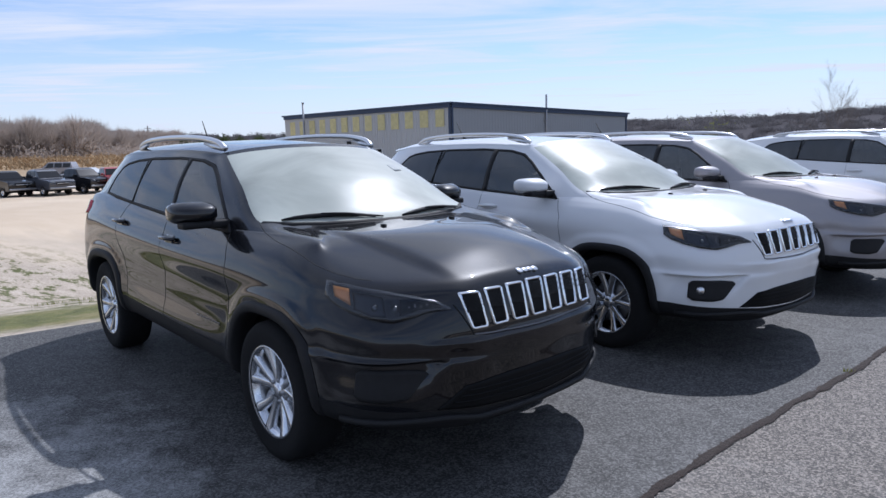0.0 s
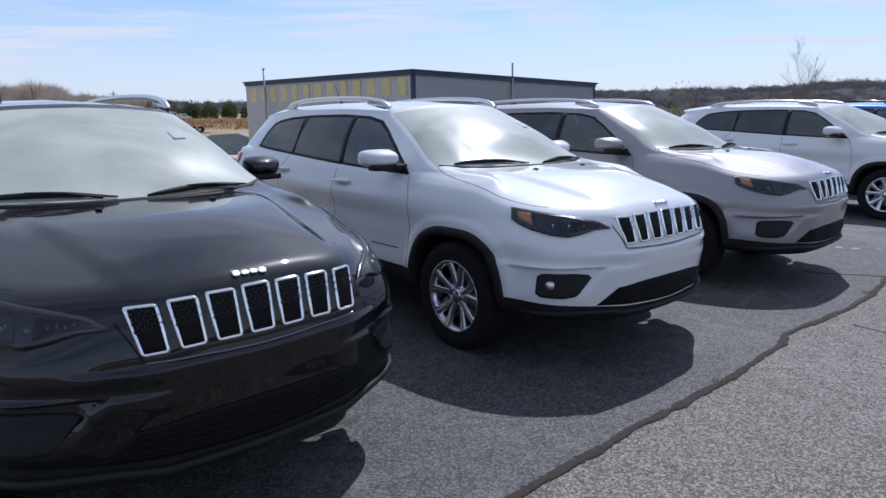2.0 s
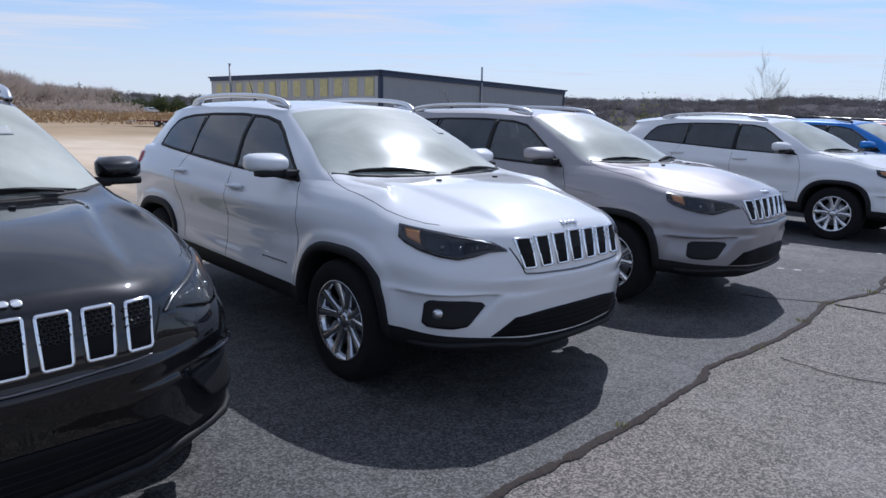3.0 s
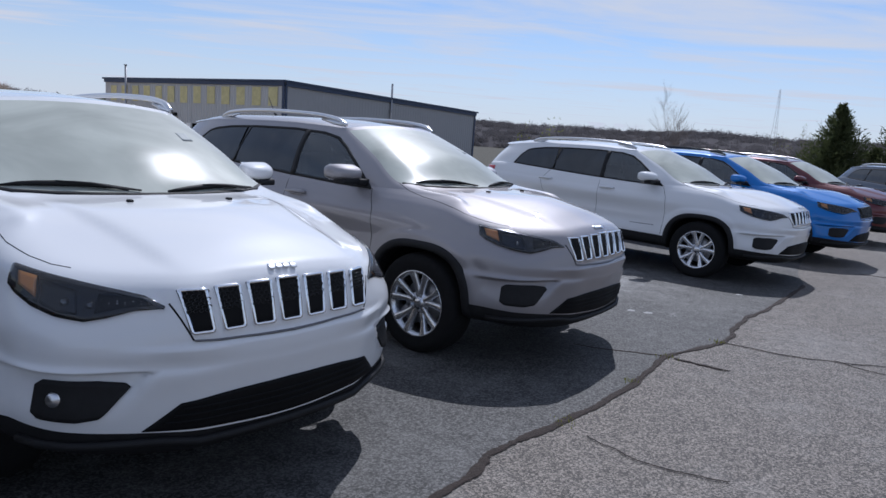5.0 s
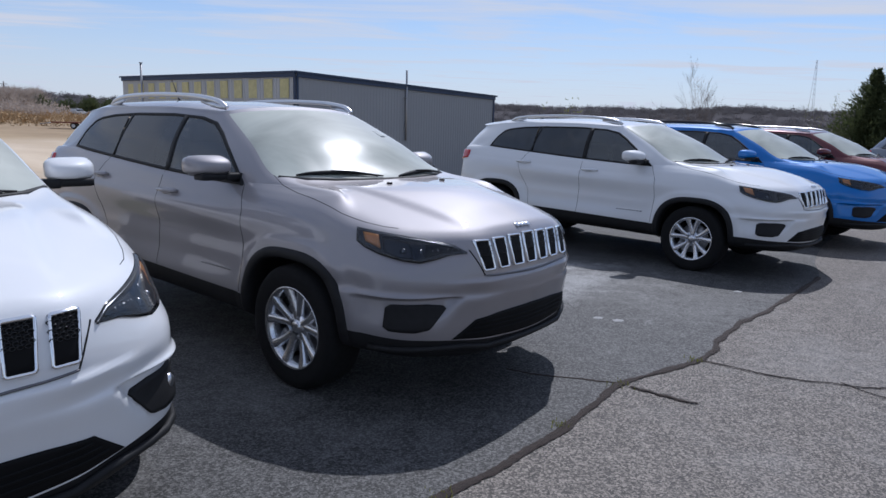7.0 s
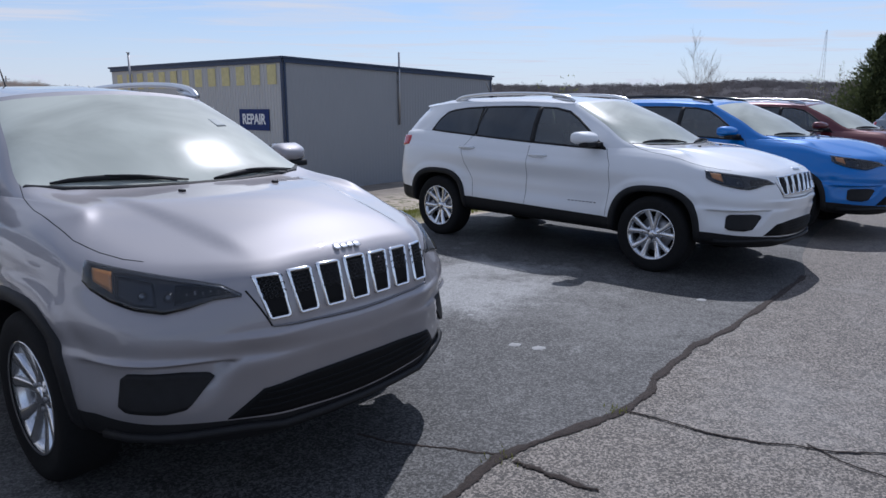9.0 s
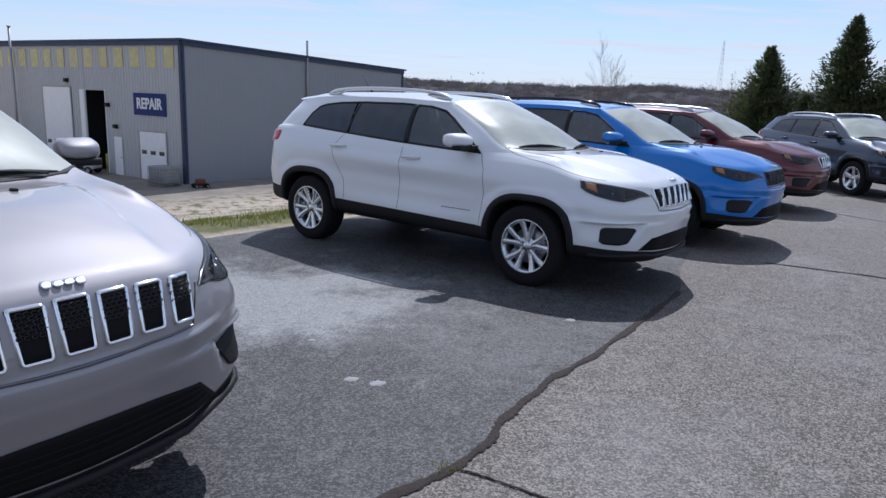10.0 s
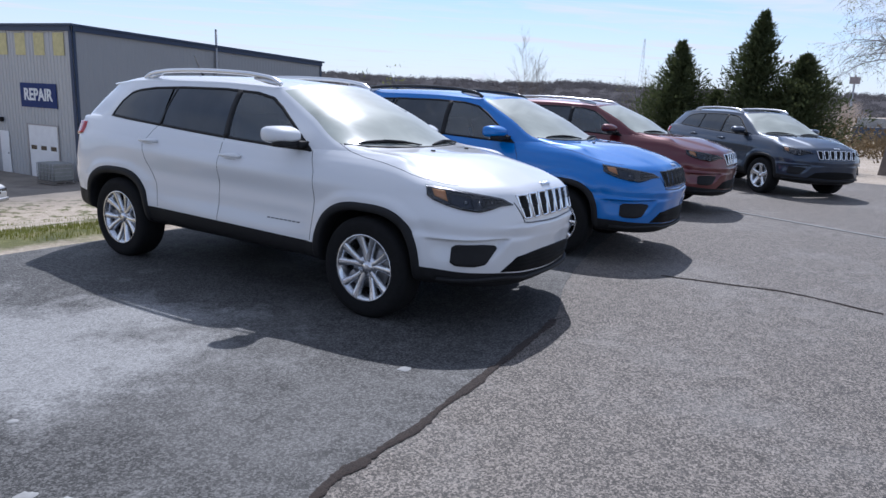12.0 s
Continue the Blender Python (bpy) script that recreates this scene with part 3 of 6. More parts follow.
def make_suv():
    car = new("suv")
    c = lambda n, b, m, lab="", smooth=True: part(n, b, m, car, lab, smooth)
    c("body", BINS["paint"], PAINT_WHITE)
    c("lower_cladding", BINS["cladding"], PLASTIC, "black plastic lower cladding and chin")
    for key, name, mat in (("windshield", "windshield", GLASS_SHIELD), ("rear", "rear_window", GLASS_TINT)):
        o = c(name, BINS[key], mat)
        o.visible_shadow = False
    # interior
    c("floor_pan", box((3.6, 1.35, .06), (-1.5, 0, .37), None, .02), DARK)
    dash = from_grid([[Vector((x, y, z - .05 * (y / .7) ** 2)) for y in [(-.66 + 1.32 * i / 10) for i in range(11)]] for x, z in ((-.20, 1.085), (-.34, 1.09), (-.55, 1.07), (-.70, 1.0), (-.74, .85), (-.72, .5))])
    c("dashboard", dash, TRIM_GREY)
    wheel_ring = lathe([(.185 + .014 * math.cos(a), .014 * math.sin(a)) for a in [2 * math.pi * k / 8 for k in range(9)]], 28, "x")
    wheel_ring.transform(pose(-.83, .36, 1.02, 0, -22, 0))
    c("steering_wheel", wheel_ring, PLASTIC)
    for y in (-.36, .36):
        seat = box((.50, .48, .16), (-1.22, y, .68), None, .05)
        add_box(seat, (.13, .46, .60), (-1.50, y, 1.0), pose(0, 0, 0, 0, -14, 0), .05)
        c("front_seat", seat, SEAT_CLOTH)
        head = box((.10, .26, .18), (-1.63, y, 1.36), pose(0, 0, 0, 0, -10, 0), .04)
        c("headrest", head, SEAT_CLOTH)
    bench = box((.48, 1.2, .16), (-2.12, 0, .70), None, .05)
    add_box(bench, (.14, 1.2, .58), (-2.42, 0, 1.0), pose(0, 0, 0, 0, -16, 0), .05)
    c("rear_bench", bench, SEAT_CLOTH)
    c("inner_mirror", box((.03, .22, .06), (-.80, 0, 1.40), None, .012), PLASTIC)
    # side glass
    ring = dense([*WINDOW_BASE, *WINDOW_TOP[::-1]], .05)
    for s in (1, -1):
        put = lambda a, z, l, s=s: on_side(a, z, s, l)
        c("window_frame", ring_on(ring, .018, put, .005, .014), PLASTIC, "black window surround")
        xs = lambda a, b, n=14: [a + (b - a) * i / n for i in range(n + 1)]
        for name, a, b, mat in (("front_door_glass", -.60, -1.40, GLASS_FRONT), ("rear_door_glass", -1.46, -2.20, GLASS_TINT), ("quarter_glass", -2.225, -2.90, GLASS_TINT)):
            low = [(x, along(WINDOW_BASE, x) + .008) for x in xs(a, b)]
            high = [(x, max(along(WINDOW_TOP, x) - .008, along(WINDOW_BASE, x) + .010)) for x in xs(a, b)]
            g = c(name, ruled(low, high, put, 20, 8, .002, .0), mat)
            g.visible_shadow = False
        for a0, a1, w in ((-1.425, -1.435, .05), (-2.235, -2.16, .018)):
            low = [(a0 - w / 2, along(WINDOW_BASE, a0) + .003), (a0 + w / 2, along(WINDOW_BASE, a0) + .003)]
            high = [(a1 - w / 2, along(WINDOW_TOP, a1) - .003), (a1 + w / 2, along(WINDOW_TOP, a1) - .003)]
            c("window_pillar", ruled(low, high, put, 2, 8, .006, .012), PLASTIC)
        # doors
        for pts in ([(-.545, 1.09), (-.47, .95), (-.455, .75), (-.475, .47)], [(-1.435, 1.14), (-1.43, .9), (-1.44, .48)], [(-2.235, 1.18), (-2.36, 1.02), (-2.30, .87), (-2.18, .70), (-2.16, .51)]):
            c("door_gap", seam(pts, put, .0038), DARK)
        for x, z in ((-1.30, .99), (-2.28, 1.035)):
            cup = ruled([(x - .06, z - .022), (x + .06, z - .022)], [(x - .06, z + .022), (x + .06, z + .022)], put, 8, 4, .0015, .004)
            h = c("door_handle", tube_along([on_side(x - .105, z + .006, s, .004), on_side(x - .09, z + .006, s, .030), on_side(x, z + .008, s, .040), on_side(x + .09, z + .006, s, .030), on_side(x + .105, z + .006, s, .004)], [.011, .013, .014, .013, .011], 8), PAINT_WHITE)
            part("handle_recess", cup, PAINT_WHITE, h)
        for i in range(8):
            x = -.60 - .042 * i
            c("nameplate_bar", ruled([(x - .016, .574), (x + .012, .574)], [(x - .013, .583), (x + .015, .583)], put, 1, 1, .004, .006), DARK_CHROME, "", False)
        # wheel arches
        for ax, r1 in ((0, .445), (-WHEELBASE, .450)):
            a0, a1 = -5, 187
            rows = []
            for k in range(41):
                a = radians(a0 + (a1 - a0) * k / 40)
                ca, sa = math.cos(a), math.sin(a)
                row = []
                for r, l in ((r1, -.004), (r1 - .004, .010), (r1 - .02, .017), (.398, .016), (.389, .008), (.386, -.03), (.386, -.10)):
                    r *= squarish(ca, sa)
                    x, z = ax + ca * r, HUB_Z + sa * r
                    q = on_side(x, max(z, .30), s, l)
                    row.append(Vector((x, q.y, z)))
                rows.append(row)
            bm = from_grid(rows)
            bmesh.ops.recalc_face_normals(bm, faces=bm.faces)
            c("wheel_arch", bm, PLASTIC, "black plastic wheel arch")
            # well liner and inner sheet, near-black so the colour holds the shade
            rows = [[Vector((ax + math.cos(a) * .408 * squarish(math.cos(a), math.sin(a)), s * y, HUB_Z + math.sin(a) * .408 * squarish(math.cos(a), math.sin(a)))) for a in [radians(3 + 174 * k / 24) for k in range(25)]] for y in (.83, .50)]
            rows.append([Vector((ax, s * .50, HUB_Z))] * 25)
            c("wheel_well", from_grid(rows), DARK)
        # mirror
        m0 = rounded_shell((.082, .118, .060), (-.68, s * .93, 1.190), s)
        cap = c("mirror", m0, PAINT_WHITE)
        part("mirror_base", box((.10, .20, .04), (-.665, s * .915, 1.128), None, .016), PLASTIC, cap, "black mirror base")
        part("mirror_arm", box((.10, .12, .045), (-.655, s * .80, 1.125), None, .015), PLASTIC, cap)
        part("mirror_glass", box((.006, .17, .11), (-.757, s * .935, 1.19), None, .002), CHROME, cap)
        # roof rail
        rail = [(-1.085, .548, 1.532), (-1.16, .556, 1.572), (-1.30, .566, 1.596), (-1.5, .572, 1.612), (-1.9, .574, 1.622), (-2.3, .565, 1.616), (-2.55, .545, 1.600), (-2.68, .527, 1.582), (-2.76, .515, 1.552)]
        rb = c("roof_rail", tube_along(curve_through([(x, y * s, z) for x, y, z in rail], 5), .019, 10, .95), SATIN, "satin metal roof rail")
        for x in (-1.215, -2.62):
            z = along([(q[0], q[2]) for q in rail], x)
            front = x > -2
            foot = tube_along([(x + (.10 if front else -.10), s * (.556 if front else .528), z - .045), (x, s * (.562 if front else .537), z - .030), (x - (.13 if front else -.13), s * (.568 if front else .548), z - .008)], [.016, .019, .010], 8)
            part("rail_foot", foot, SATIN, rb)
        # lamps
        put = lambda a, z, l, s=s: on_corner(a, z, s, l)
        low = [(-.262, .882), (-.225, .856), (-.15, .828), (-.05, .806), (.05, .795), (.12, .808), (.20, .830), (.288, .836)]
        high = [(-.262, .945), (-.20, .937), (-.12, .927), (-.03, .916), (.06, .903), (.14, .891), (.22, .876), (.288, .842)]
        hl = c("headlight", ruled(low, high, put, 28, 8, .003, .012), GLOSS_BLACK, "slim headlight with amber marker")
        part("headlight_bezel", seam([(a, z - .008) for a, z in high], put, .006, .008), REFLECTOR, hl)
        part("amber_marker", ruled([(-.218, .884), (-.140, .852)], [(-.230, .926), (-.152, .917)], put, 6, 4, .007, .008), ORANGE, hl, "amber side marker")
        for u, z in ((-.03, .842), (.055, .838)):
            q = on_corner(u, z, s, .002)
            lens = lathe([(.001, .010), (.010, .008), (.016, .003), (.019, -.004), (.02, -.01)], 18)
            lens.transform(Matrix.Translation(q) @ pose(0, 0, 0, 0, 0, -45 if s > 0 else -135))
            part("projector", lens, REFLECTOR, hl)
        part("reflector_bowl", ruled([(-.125, .838), (-.05, .815), (.02, .812)], [(-.135, .905), (-.06, .897), (.0, .885)], put, 10, 6, .005, .006), LAMP_BOWL, hl, "bright lamp reflector")
        part("dark_bezel", ruled([(.075, .818), (.16, .838), (.25, .845)], [(.075, .878), (.15, .872), (.235, .860)], put, 10, 4, .006, .006), DARK_PLASTIC, hl)
        part("inner_strip", ruled([(.09, .848), (.24, .848)], [(.09, .862), (.24, .858)], put, 6, 2, .006, .006), STEEL, hl)
        cov = part("lamp_cover", ruled(low, high, put, 28, 8, .015, .016), GLASS_LAMP, hl, "clear lamp cover")
        cov.visible_shadow = False
        # fog lamp pocket
        low = [(-.128, .476), (-.10, .456), (.03, .449), (.10, .460), (.118, .476)]
        high = [(-.118, .568), (-.09, .588), (.09, .588), (.172, .578), (.188, .562)]
        fp = c("fog_pocket", ruled(low, high, put, 18, 8, .011, .016), PLASTIC, "black fog lamp pocket")
        put = lambda a, z, l, s=s: on_corner(a, z, s, l, True)
        c("tail_lamp", ruled([(-.22, .990), (.08, 1.0), (.34, 1.045)], [(-.22, 1.11), (.08, 1.15), (.31, 1.145)], put, 20, 5, .020, .032), RED_LENS, "red tail lamp")
    # front
    for i in range(7):
        y = (i - 3) * .1225
        w = .0525 - .0015 * abs(i - 3)
        k = 1 if y >= 0 else -1
        t = .012 * abs(i - 3) / 3 * k
        out = rounded([(y - w * .88 - t * .5, .743), (y + w * .88 - t * .5, .743), (y + w + t, .909 - .004 * abs(i - 3)), (y - w + t, .909 - .004 * abs(i - 3))], .014, 4)
        put = lambda a, z, l: on_front(a, z, l)
        ins = c("grille_slot", ruled([(y - w * .85 - t * .5, .747), (y + w * .85 - t * .5, .747)], [(y - w + t, .904 - .004 * abs(i - 3)), (y + w + t, .904 - .004 * abs(i - 3))], put, 5, 6, .003, .006), DARK_PLASTIC, "black grille slot in a chrome ring")
        fr = part("slot_ring", ring_on(out, .0085, put, .011, .015), CHROME, ins, "chrome slot ring")
        comb = bmesh.new()
        for rr in range(6):
            for cc in range(4):
                yy = y + (cc - 1.5) * .020 + (rr % 2) * .010 - .005
                zz = .822 + rr * .0125
                if abs(yy - y) > w - .012:
                    continue
                q = on_front(yy, zz, .005)
                ring = [[q + Vector((dx, math.cos(a) * rad, math.sin(a) * rad * .72)) for a in [math.pi / 3 * j for j in range(6)]] for rad, dx in ((.0105, 0), (.0105, .003), (.0075, .003), (.0075, 0))]
                vs = [[comb.verts.new(p) for p in r] for r in ring]
                for a, b in zip(vs, vs[1:]):
                    for j in range(6):
                        comb.faces.new([a[j], a[(j + 1) % 6], b[(j + 1) % 6], b[j]])
        part("slot_mesh", comb, GLOSS_BLACK, ins)
    c("grille_trim", seam([(-.395, .722), (-.30, .714), (-.15, .708), (0, .706), (.15, .708), (.30, .714), (.395, .722)], lambda a, z, l: on_front(a, z, l), .006, .007), DARK_CHROME, "thin dark trim line")
    c("grille_side_gap", seam([(-.395, .722), (-.43, .80), (-.455, .85)], lambda a, z, l: on_front(a, z, l), .006, .002), DARK)
    c("grille_side_gap", seam([(.395, .722), (.43, .80), (.455, .85)], lambda a, z, l: on_front(a, z, l), .006, .002), DARK)
    low = [(-.54, .398), (-.36, .388), (-.18, .378), (0, .374), (.18, .378), (.36, .388), (.54, .398)]
    high = [(-.43, .495), (-.30, .508), (-.15, .515), (0, .518), (.15, .515), (.30, .508), (.43, .495)]
    li = c("lower_intake", ruled(low, high, lambda a, z, l: on_front(a, z, l), 40, 8, .006, .014), DARK_PLASTIC, "black lower air intake")
    for z in (.425, .45, .475):
        w = .50 - (z - .405) * 1.1
        part("intake_bar", seam([(-w, z), (-.2, z - .004), (0, z - .005), (.2, z - .004), (w, z)], lambda a, zz, l: on_front(a, zz, l), .007, .012), DARK_PLASTIC, li)
    c("chin_lip", tube_along([on_corner(u, .358, -1, .012) for u in (-.20, -.1, 0, .1, .2, .28)] + [on_front(y, .340, .012) for y in (-.36, -.2, 0, .2, .36)] + [on_corner(u, .358, 1, .012) for u in (.28, .2, .1, 0, -.1, -.20)], .016, 8, 1.0), PLASTIC, "black plastic chin lip")
    # badge: four plain shapes
    for y, w, h, dz in ((-.050, .024, .0165, 0), (-.017, .027, .0125, -.001), (.015, .027, .0125, -.001), (.048, .027, .0155, -.003)):
        put = lambda a, z, l: on_front(a, z, l)
        zc = .944 + dz
        bar = ruled([(y - w / 2, zc - h / 2 + .0035), (y - w * .3, zc - h / 2), (y + w * .3, zc - h / 2), (y + w / 2, zc - h / 2 + .0035)], [(y - w / 2, zc + h / 2 - .0035), (y - w * .3, zc + h / 2), (y + w * .3, zc + h / 2), (y + w / 2, zc + h / 2 - .0035)], put, 9, 4, .012, .016)
        c("badge_shape", bar, SATIN, "silver badge")
    # hood
    for s in (1, -1):
        top = lambda a, b, l, s=s: on_top(a, b * s, l)
        c("hood_gap", seam([(-.36, .712), (-.24, .742), (-.08, .762), (.12, .768), (.28, .765), (.42, .735), (.52, .700), (.585, .660)], top, .0024, .001), DARK)
        q = on_top(.108, .24 * s, .004)
        c("washer_nozzle", box((.03, .022, .012), q, None, .005), PLASTIC)
    cowl = [(-.335, .70, 1.135), (-.21, .59, 1.127), (-.14, .44, 1.122), (-.09, .29, 1.12), (-.06, .15, 1.119), (-.05, 0, 1.119)]
    c("cowl", tube_along([(x, y, z) for x, y, z in cowl] + [(x, -y, z) for x, y, z in cowl[-2::-1]], .02, 8, .7), PLASTIC, "black cowl strip")
    for y0, y1, x0, x1 in ((-.63, -.10, -.285, -.105), (.02, .56, -.085, -.215)):
        pts = []
        for k in range(9):
            t = k / 8
            y, x = y0 + (y1 - y0) * t, x0 + (x1 - x0) * t
            q = on_top(x + .022, y, .012 + .008 * math.sin(math.pi * t))
            pts.append(q - Vector((0, 0, .004)))
        w = c("wiper", tube_along(pts, [.006, .011, .014, .015, .015, .014, .012, .008, .005], 6, .9), PLASTIC, "black windshield wiper")
        part("wiper_arm", tube_along([pts[3] + Vector((.005, 0, .010)), pts[5] + Vector((.03, 0, .006)), pts[7] + Vector((.04, 0, -.004))], [.005, .006, .007], 6), PLASTIC, w)
    c("sticker", ruled([(-.44, 1.365), (-.36, 1.365)], [(-.44, 1.405), (-.36, 1.405)], lambda a, z, l: on_front(-a, z, l), 4, 3, .003, .003), Mat("paper_white", (.36, .38, .37), .7).m, "small white paper sticker")
    c("antenna", tube_along([(-2.62, 0, 1.585), (-2.66, 0, 1.62), (-2.76, 0, 1.78)], [.018, .007, .003], 8), PLASTIC, "short black roof antenna")
    for ax in (0, -WHEELBASE):
        for s in (1, -1):
            make_wheel(car, ax, s)
    return car


SUV = make_suv()
CARS = [
    (PAINT_BLACK, -.415, 2.975, -49.4, "glossy black sport utility vehicle with silver alloy wheels", {}),
    (PAINT_WHITE, 1.683, 4.625, -52.7, "white sport utility vehicle with polished dark alloy wheels", {"rim": ALLOY_DARK, "fog": 1}),
    (PAINT_SILVER, 3.740, 6.299, -49.0, "silver metallic sport utility vehicle with alloy wheels", {}),
    (PAINT_WHITE, 7.763, 9.201, -53.1, "white sport utility vehicle with silver alloy wheels", {}),
    (PAINT_BLUE, 10.136, 10.71, -53.8, "bright blue sport utility vehicle with black roof rails", {"rail": GLOSS_BLACK, "ring": GLOSS_BLACK}),
    (PAINT_RED, 13.2, 13.1, -53.8, "dark red sport utility vehicle with chrome grille", {}),
    (PAINT_SLATE, 17.38, 14.319, -96.5, "dark slate blue sport utility vehicle parked across the row", {"five": 1}),
]


def dress(car, paint, extra):
    for o in car.children_recursive:
        base = o.name.split(".")[0]
        mat = None
        if base in ("body", "door_handle", "handle_recess", "mirror"):
            mat = paint
        elif base in ("rim", "spokes", "hub") and "rim" in extra:
            mat = extra["rim"]
        elif base == "roof_rail" and "rail" in extra:
            mat = extra["rail"]
        elif base in ("slot_ring", "grille_trim") and "ring" in extra:
            mat = extra["ring"]
        if mat:
            o.material_slots[0].link = "OBJECT"
            o.material_slots[0].material = mat


fb = spokes_mesh(True)
FIVE = bpy.data.meshes.new("five_spokes")
fb.to_mesh(FIVE)
fb.free()
FIVE.materials.append(ALLOY)

for i, (paint, x, y, turn, label, extra) in enumerate(CARS):
    m = pose(x, y, 0, 0, 0, turn)
    if i == 0:
        car = SUV
        car.matrix_basis = m
    else:
        car = copy_thing(SUV, m)
    tagged(car, label, "car", "parked row of vehicles")
    if "five" in extra:
        for o in car.children_recursive:
            if o.name.startswith("spokes"):
                o.data = FIVE
    if "fog" in extra:
        for side in (1, -1):
            q = on_corner(-.045, .522, side, .006)
            lens = lathe([(.001, .012), (.02, .010), (.028, .002), (.03, -.01)], 18)
            lens.transform(Matrix.Translation(q) @ pose(0, 0, 0, 0, 0, -45 if side > 0 else -135))
            part("fog_lamp", lens, SATIN, car, "small round fog lamp")
    dress(car, paint, extra)

# ---- ground ----
EDGE_P, EDGE_N = Vector((-4.0, 4.87, 0)), Vector((-.588, .809, 0))
EDGE_U = Vector((.809, .588, 0))
YARD = -3.85


def edge_d(x, y):
    return (x - EDGE_P.x) * EDGE_N.x + (y - EDGE_P.y) * EDGE_N.y


def yard_z(x, y):
    """The yard lies lower before the workshop than on the sand to the west."""
    w = min(1, max(0, (-11 - x) / 10))
    w = w * w * (3 - 2 * w)
    return YARD + w * (2.45 + 2.0 * min(1, max(0, (math.hypot(x, y) - 64) / 60)))


def ground_z(x, y):
    """The lot stands on a bank; behind it the land falls to a yard, then rises to far fields."""
    d = edge_d(x, y)
    z = -0.05
    if d > 1:
        t = min(1, (d - 1) / 20)
        z = -0.05 + (yard_z(x, y) + .05) * (0.8 * t + 0.2 * t * t * (3 - 2 * t))
    z += 0.06 * noise.noise((x * .25, y * .25, 0)) * min(1, max(0, d) / 3)
    r = math.hypot(x, y)
    if r > 150:
        z += min(1, (r - 150) / 600) * 9
    return z


def spaced(c, half, n):
    """Steps fine near c and wide far off."""
    return [c + math.copysign(abs(t) ** 3.2, t) * half for t in [-1 + 2 * i / n for i in range(n + 1)]]


gm = Mat("ground_soil", (.3, .27, .2), .95)
dn = gm.node("ShaderNodeVectorMath")
dn.operation = "DOT_PRODUCT"
gm.link(gm.where(), dn.inputs[0])
dn.inputs[1].default_value = EDGE_N
dist = gm.math("SUBTRACT", dn.outputs["Value"], EDGE_P.dot(EDGE_N))
wob = gm.math("ADD", dist, gm.math("MULTIPLY", gm.math("SUBTRACT", gm.noise(.45, 6, .7), .5), 3.4))


def band(lo, hi):
    k = gm.node("ShaderNodeMapRange")
    k.inputs["From Min"].default_value, k.inputs["From Max"].default_value = lo, hi
    gm.link(wob, k.inputs["Value"])
    return k.outputs[0]


n1, n2 = gm.noise(1.6, 7, .72), gm.noise(16, 4, .7)
grass = gm.ramp(n1, [(.3, (.055, .062, .018)), (.5, (.13, .13, .038)), (.7, (.26, .21, .105))])
grav = gm.ramp(gm.math("ADD", gm.math("MULTIPLY", n2, .6), gm.math("MULTIPLY", gm.noise(.9, 6, .7), .4)), [(.3, (.20, .17, .125)), (.5, (.42, .35, .275)), (.7, (.60, .52, .43))])
yard = gm.ramp(gm.noise(.6, 6), [(.35, (.17, .145, .12)), (.65, (.27, .235, .195))])
sand = gm.ramp(gm.noise(.12, 6), [(.35, (.50, .39, .27)), (.65, (.62, .51, .38))])
field = gm.ramp(gm.noise(.05, 7, .7), [(.35, (.26, .18, .10)), (.65, (.40, .29, .17))])
patchy = gm.mix(gm.ramp(n1, [(.43, grey(0)), (.49, grey(1))]), grass, grav)
# sand lies west of the workshop, tarmac before it
sx = gm.node("ShaderNodeSeparateXYZ")
gm.link(gm.where(), sx.inputs[0])
west = gm.math("ADD", gm.math("MULTIPLY", sx.outputs["X"], -.12), gm.math("MULTIPLY", gm.math("SUBTRACT", gm.noise(.2, 4), .5), 1.6))
westk = gm.node("ShaderNodeMapRange")
westk.inputs["From Min"].default_value, westk.inputs["From Max"].default_value = 1.4, 2.2
gm.link(west, westk.inputs["Value"])
low = gm.mix(westk.outputs[0], yard, sand)
gm.color(gm.mix(band(62, 72), gm.mix(band(23, 27), gm.mix(band(1.5, 2.3), gm.mix(band(.2, .7), grav, grass), patchy), low), gm.mix(westk.outputs[0], (.06, .053, .035), field)))
gm.bump(gm.math("ADD", n1, n2), .6, .05)
g = from_grid([[Vector((x, y, ground_z(x, y))) for x in spaced(5, 1600, 170)] for y in spaced(20, 1600, 170)])
bmesh.ops.recalc_face_normals(g, faces=g.faces)
tagged(finish("ground", g, gm.m), "grassy bank, gravel and sandy yard running to the hills", "ground", "", "structure")


